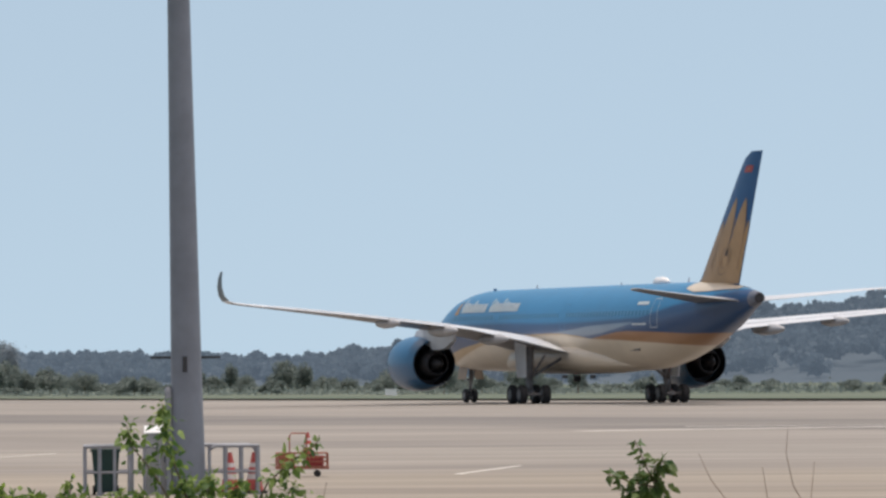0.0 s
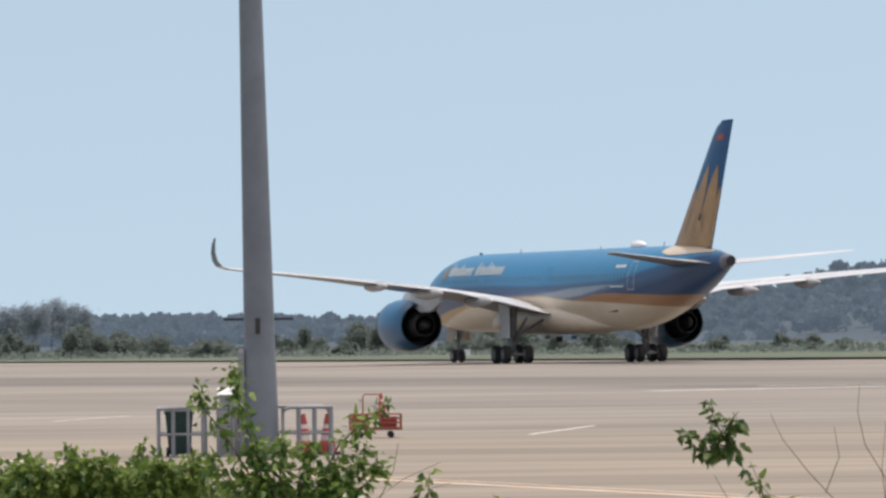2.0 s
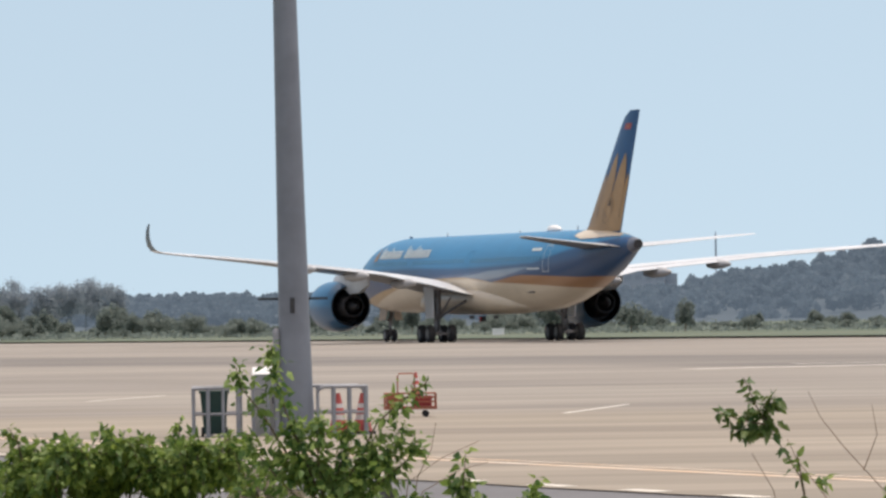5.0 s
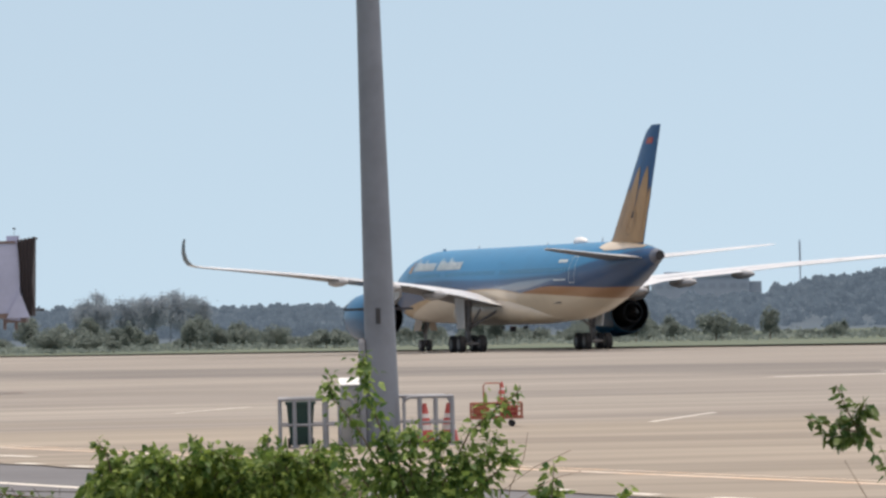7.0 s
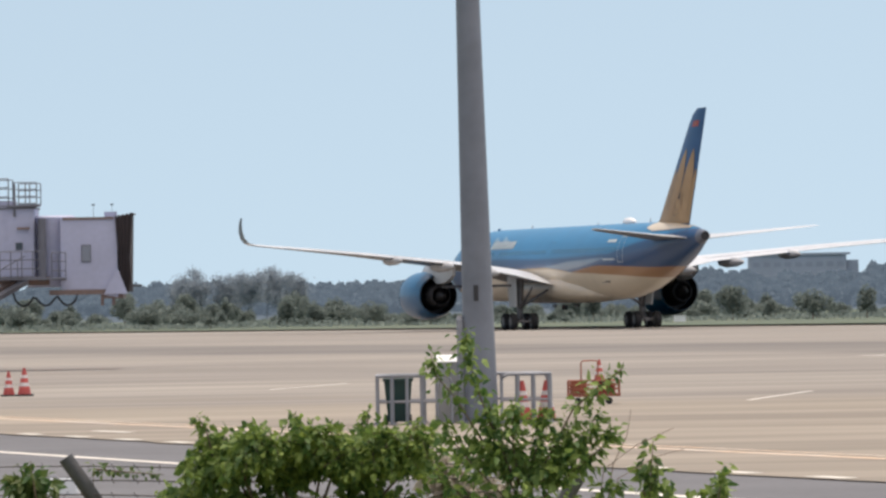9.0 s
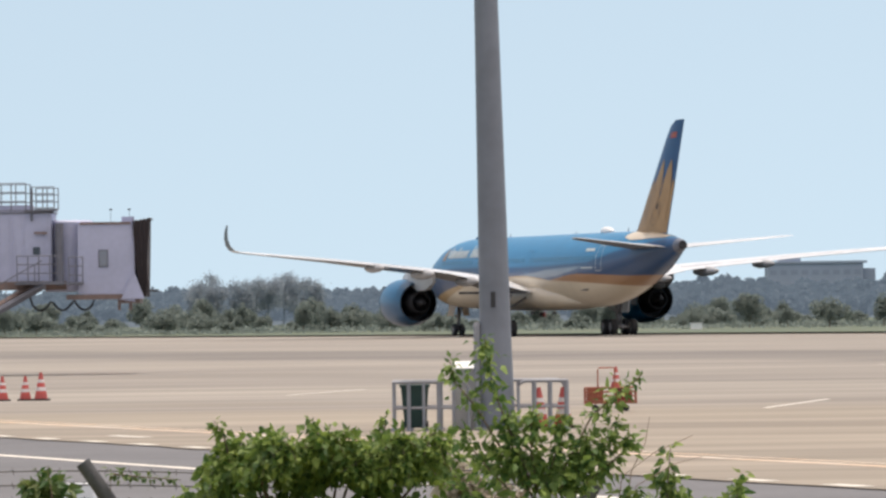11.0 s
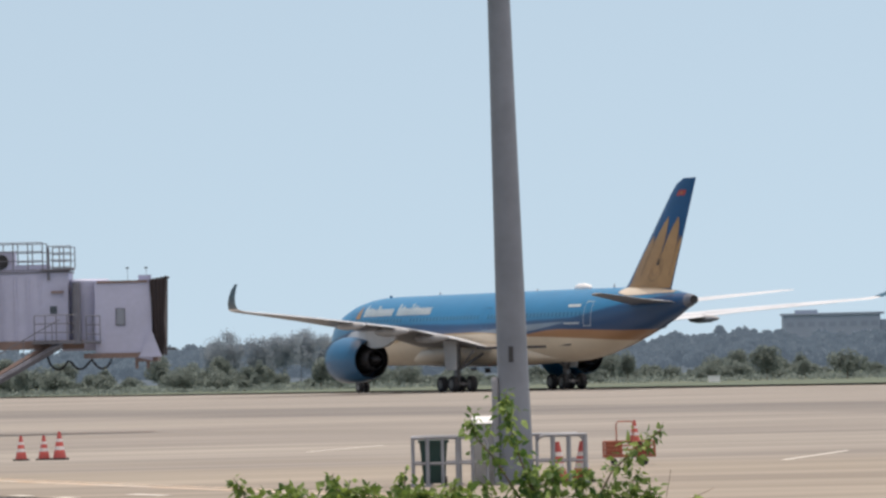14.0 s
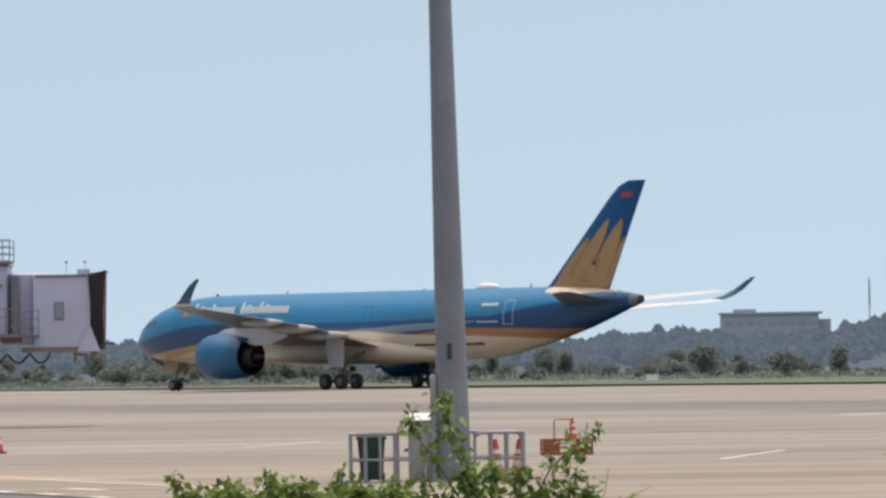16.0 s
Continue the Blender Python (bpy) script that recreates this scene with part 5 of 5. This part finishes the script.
for rad in (0.5, 0.95):
    for k in range(14):
        a0, a1 = 2 * math.pi * k / 14, 2 * math.pi * (k + 1) / 14
        pts = []
        for a in (a0, a1):
            for rr in (rad - 0.045, rad + 0.045):
                z = 9.75 + rr * math.sin(a)
                le, te = fin_section(z)
                pts.append((0.60 + rr * math.cos(a) * 0.9 / (te - le), z))
        fin_patch("ring_line", [pts[0], pts[2], pts[3], pts[1]], M_GOLD_DARK, 0.03)
fin_patch("emblem_flame", petal(0.6, 0.6, 10.1, 10.6, 0.05), M_EXHAUST, 0.035)
fin_patch("flag", [(0.4, 15.65), (0.4, 16.1), (0.74, 16.1), (0.74, 15.65)], M_RED, 0.02, "small red flag with a yellow star")
fin_patch("flag_star", [(0.54, 15.8), (0.55, 15.96), (0.60, 15.96), (0.61, 15.8)], M_GOLD, 0.03)


def hull_patch(name, outline, material, lift=0.02, label="", sides=(1, -1)):
    """A painted or glazed shape on the fuselage sides: strips of (a from the nose, height)."""
    for side in sides:
        s = Shape()
        for p0, p1, p2, p3 in outline:
            n = 1 if max(abs(p3[1] - p0[1]), abs(p2[1] - p1[1])) < 0.3 else 5
            rows = []
            for k in range(n + 1):
                row = []
                for c in range(n + 1):
                    u, v = c / n, k / n
                    a, z = ((p0[i] * (1 - u) + p1[i] * u) * (1 - v) + (p3[i] * (1 - u) + p2[i] * u) * v for i in (0, 1))
                    zc, r = hull(a)
                    r += lift
                    z = min(z, zc + r * 1.01)
                    row.append((NOSE - a, side * math.sqrt(max(0.0004, (r * 0.99) ** 2 - ((z - zc) * 0.99 / 1.015) ** 2)), z))
                rows.append(row)
            for k in range(n):
                for c in range(n):
                    s.add([rows[k][c], rows[k][c + 1], rows[k + 1][c + 1], rows[k + 1][c]], [(0, 1, 2, 3)])
        part(name, s, material, body, label)


# the name on the side, as plain slanted bars, with a gold mark ahead of it
bars = Shape()
for word_start, tall in ((10.4, (1.0, 0.75, 0.62, 0.9, 0.62, 0.62, 0.62)), (16.9, (1.0, 0.8, 0.62, 1.0, 0.8, 0.62, 0.62, 0.62))):
    for k, h in enumerate(tall):
        a, lean = word_start + k * 0.82, 0.26
        stroke = lambda a0, w, z0, z1: [(a0 - lean * z0, 6.75 + z0), (a0 + w - lean * z0, 6.75 + z0), (a0 + w - lean * z1, 6.75 + z1), (a0 - lean * z1, 6.75 + z1)]      # noqa: E731
        for bar in (stroke(a, 0.27, 0, h), stroke(a + 0.42, 0.25, 0, min(h, 0.66))):
            hull_patch("name_bar", [bar], M_NAME, 0.03, "white lettering bar")
hull_patch("gold_mark", [[(8.8, 6.6), (9.8, 6.6), (9.6, 7.1), (8.9, 7.1)], [(8.9, 7.1), (9.6, 7.1), (9.3, 7.6), (9.1, 7.6)]], M_GOLD, 0.03, "gold emblem shape")
for k in range(66):
    if k not in (15, 16, 38, 39):
        hull_patch("cabin_window", [[(9 + k * 0.635, 6.18), (9.28 + k * 0.635, 6.18), (9.28 + k * 0.635, 6.52), (9 + k * 0.635, 6.52)]], M_CABIN, 0.012)
for a in (7.6, 18.8, 33.4, 51.0):
    z0, z1 = (5.25, 7.1) if a < 45 else (5.3, 7.3)
    frame_quads = [[(a, z0), (a + 0.05, z0), (a + 0.05, z1), (a, z1)], [(a + 1.05, z0), (a + 1.1, z0), (a + 1.1, z1), (a + 1.05, z1)],
                   [(a, z0), (a + 1.1, z0), (a + 1.1, z0 + 0.05), (a, z0 + 0.05)], [(a, z1), (a + 1.1, z1), (a + 1.1, z1 + 0.05), (a, z1 + 0.05)]]
    hull_patch("door_outline", frame_quads, M_NAME if a > 45 else M_COWL, 0.022, "pale door outline" if a > 45 else "")
hull_patch("registration_bar", [[(48.2, 6.92), (50.2, 6.92), (50.2, 7.14), (48.2, 7.14)]], M_NAME, 0.02, "small white lettering bar")
hull_patch("lower_bar", [[(48.0, 5.52), (50.4, 5.52), (50.4, 5.62), (48.0, 5.62)]], M_NAME, 0.02, "small white lettering bar")
hull_patch("cockpit_window", [[(1.9, 5.55), (3.4, 5.75), (3.3, 6.25), (2.5, 6.1)], [(3.5, 5.77), (4.5, 5.9), (4.3, 6.35), (3.4, 6.27)]], M_GLASS, 0.02, "dark cockpit glass")
hull_patch("tail_gold", [[(54.8, 7.95), (56.5, 7.70), (56.5, 8.42), (54.8, 8.42)], [(56.5, 7.70), (58.5, 7.72), (58.5, 8.36), (56.5, 8.42)], [(58.5, 7.72), (60.5, 7.80), (60.5, 8.25), (58.5, 8.36)],
                         [(60.5, 7.80), (62.4, 7.84), (62.4, 8.0), (60.5, 8.25)]], M_CREAM, 0.04, "cream flash under the fin")
part("radome", Shape().turned([(-1.5, 0.05), (-1.2, 0.24), (-0.4, 0.38), (0.5, 0.38), (1.1, 0.22), (1.4, 0.05)], (NOSE - 46.3, 0, 8.52), "x", 16), M_WHITE, plane, "white satellite dome", True)
for a, h in ((20, 0.3), (38, 0.2), (51.5, 0.34)):
    part("antenna", Shape().loft([[(NOSE - a, -0.02, 8.35), (NOSE - a - 0.35, -0.02, 8.35), (NOSE - a - 0.35, 0.02, 8.35), (NOSE - a, 0.02, 8.35)],
                                  [(NOSE - a - 0.2, -0.01, 8.42 + h), (NOSE - a - 0.4, -0.01, 8.42 + h), (NOSE - a - 0.4, 0.01, 8.42 + h), (NOSE - a - 0.2, 0.01, 8.42 + h)]]), M_WING, plane)


def beacon(x, z, up, size, paint):
    """A red anti-collision lamp inside an added, painted drum, whose one turning slot makes the flashes."""
    part("beacon", Shape().turned([(0, 0.06 * size), (0.32 * up * size, 0.06 * size), (0.36 * up * size, 0.03 * size)], (x, 0, z), "z", 14), M_FLASH, plane, "red anti-collision lamp")
    drum = Shape()
    for k in range(26):
        a0, a1 = (radians(9 + (342 * (k + s)) / 26) for s in (0, 1))
        drum.add([(0.26 * size * math.cos(a), 0.26 * size * math.sin(a), h * up * size) for a, h in ((a0, -0.02), (a1, -0.02), (a1, 0.38), (a0, 0.38))], [(0, 1, 2, 3)])
    drum.turned([(0.38 * up * size, 0.26 * size), (0.40 * up * size, 0.25 * size)], (0, 0, 0), "z", 28)
    ob = part("beacon_shutter", drum, paint, plane, "added slotted drum that turns to make the lamp flash")
    ob.location = (x, 0, z)
    BEACONS.append((ob, x, z))


BEACONS = []
beacon(22.6, 8.38, 1, 0.5, M_COWL)
beacon(4.5, 1.98, -1, 1.0, M_DARK)
for x in (6.9, 0.9):
    part("outflow_slot", Shape().box(NOSE - 47.3, 2.36, 3.79, 1.9, 0.06, 0.12), M_DARK, plane, "dark slot low on the hull") if x > 1 else None
    part("belly_antenna", Shape().box(x, 0.1, 1.92, 0.9, 0.1, 0.24), M_DARK, plane)

# landing gear
WHEELS = []


def wheel_parts(x, y, radius, width):
    """A wheel that turns on its axle: tyre and hub."""
    tyre = Shape().turned([(-width * 0.5, radius * 0.62), (-width * 0.5, radius * 0.86), (-width * 0.36, radius * 0.97), (0, radius), (width * 0.36, radius * 0.97), (width * 0.5, radius * 0.86),
                           (width * 0.5, radius * 0.62)], (0, 0, 0), "y", 24)
    ob = part("wheel", tyre, M_TYRE, plane, "black tyre on a grey hub", True)
    ob.location = (x, y, radius)
    part("hub", Shape().turned([(-width * 0.52, radius * 0.3), (-width * 0.51, radius * 0.58), (width * 0.51, radius * 0.58), (width * 0.52, radius * 0.3)], (0, 0, 0), "y", 16), M_HUB, ob)
    for k in range(6):
        u = math.pi * k / 3
        part("hub_bolt", Shape().box(math.cos(u) * radius * 0.44, 0, math.sin(u) * radius * 0.44, 0.1, width * 1.06, 0.1), M_DARK, ob)
    WHEELS.append((ob, x, y, radius))


for side in (1, -1):
    y = 5.3 * side
    for dx in (1.02, -1.02):
        for dy in (0.87, -0.87):
            wheel_parts(dx, y + dy, 0.69, 0.52)
    part("bogie_beam", Shape().tube([(1.1, y, 0.72), (-1.1, y, 0.72)], 0.17, 8), M_STRUT, plane)
    for dx in (1.02, -1.02):
        part("axle", Shape().tube([(dx, y - 0.8, 0.69), (dx, y + 0.8, 0.69)], 0.1, 8), M_STRUT, plane)
    part("main_strut", Shape().tube([(0, y, 0.7), (0.05, y * 0.99, 2.2), (0.12, y * 0.98, 4.1)], 0.24, 12, 0.33), M_STRUT, plane, "grey main gear strut", True)
    part("side_brace", Shape().tube([(-0.1, y * 0.98, 1.9), (-0.5, y * 0.55, 3.3)], 0.11, 8), M_STRUT, plane)
    part("drag_brace", Shape().tube([(-0.1, y, 1.7), (-2.3, y * 0.92, 3.5)], 0.1, 8), M_STRUT, plane)
    part("torque_link", Shape().tube([(-0.3, y, 0.95), (-0.65, y, 1.5), (-0.28, y, 2.1)], 0.08, 6), M_STRUT, plane)
    part("gear_door", Shape().loft([[(1.0, y + 0.5 * side, 1.9), (-0.9, y + 0.5 * side, 1.9), (-1.2, y + 0.62 * side, 4.4), (1.2, y + 0.62 * side, 4.4)],
                                    [(1.0, y + 0.56 * side, 1.9), (-0.9, y + 0.56 * side, 1.9), (-1.2, y + 0.68 * side, 4.4), (1.2, y + 0.68 * side, 4.4)]]), M_WING, plane, "pale gear door")
for dy in (0.32, -0.32):
    wheel_parts(28.66, dy, 0.52, 0.36)
part("nose_strut", Shape().tube([(28.66, 0, 0.5), (28.5, 0, 1.6), (28.3, 0, 3.0)], 0.13, 10, 0.17), M_STRUT, plane, "grey nose gear strut", True)
part("nose_axle", Shape().tube([(28.66, -0.3, 0.52), (28.66, 0.3, 0.52)], 0.08, 8), M_STRUT, plane)
part("nose_brace", Shape().tube([(28.55, 0, 1.3), (27.2, 0, 2.7)], 0.07, 8), M_STRUT, plane)
for side in (1, -1):
    part("nose_gear_door", Shape().loft([[(29.6, 0.5 * side, 2.75), (27.5, 0.5 * side, 2.75), (27.6, 0.72 * side, 1.75), (29.4, 0.72 * side, 1.75)],
                                         [(29.6, 0.54 * side, 2.75), (27.5, 0.54 * side, 2.75), (27.6, 0.76 * side, 1.75), (29.4, 0.76 * side, 1.75)]]), M_GOLD, plane)
part("taxi_light", Shape().box(28.85, 0, 1.75, 0.12, 0.5, 0.16), M_LIP, plane)

# the taxi path: seconds, place, heading to the left of straight ahead
TAXI = [
    (0, 34.23, 442.00, 15.58), (1, 31.45, 451.12, 15.87), (2, 28.68, 459.70, 16.07), (3, 26.00, 467.83, 16.11), (3.5, 24.75, 471.61, 16.17),
    (6, 19.19, 488.56, 16.17), (7, 17.36, 494.56, 16.16), (8, 15.58, 500.18, 16.16), (9, 13.97, 505.36, 16.15), (11.5, 10.22, 516.78, 17.44),
    (12.5, 8.64, 520.84, 19.95), (13.5, 6.66, 524.64, 24.45), (14.5, 4.63, 528.23, 30.47), (15, 3.29, 529.97, 34.09), (15.5, 1.85, 531.55, 37.99),
    (16, 0.30, 533.30, 41.62)]


def motions():
    walk(plane, [(t, pose(x, y, 0, 0, 0, 90 + h)) for t, x, y, h in TAXI])
    ts = [r[0] for r in TAXI]
    times = [k / 15 for k in range(241)]
    place = np.stack([np.interp(times, ts, [r[k] for r in TAXI]) for k in (1, 2)], 1)
    rolled = np.concatenate([[0], np.cumsum(np.linalg.norm(np.diff(place, axis=0), axis=1))])
    for ob, x, y, radius in WHEELS:
        walk(ob, [(t, pose(x, y, radius) @ Matrix.Rotation(d / radius, 4, "Y")) for t, d in zip(times, rolled)])
    heads = [r[3] for r in TAXI]
    # added drums: timed and turned so the slot faces the camera at each flash
    for ob, x, z in BEACONS:
        walk(ob, [(t, pose(x, 0, z, 0, 0, 360 * (t - 1.0) / 1.4 + 180 - float(np.interp(t, ts, heads)))) for t in times])


motions()
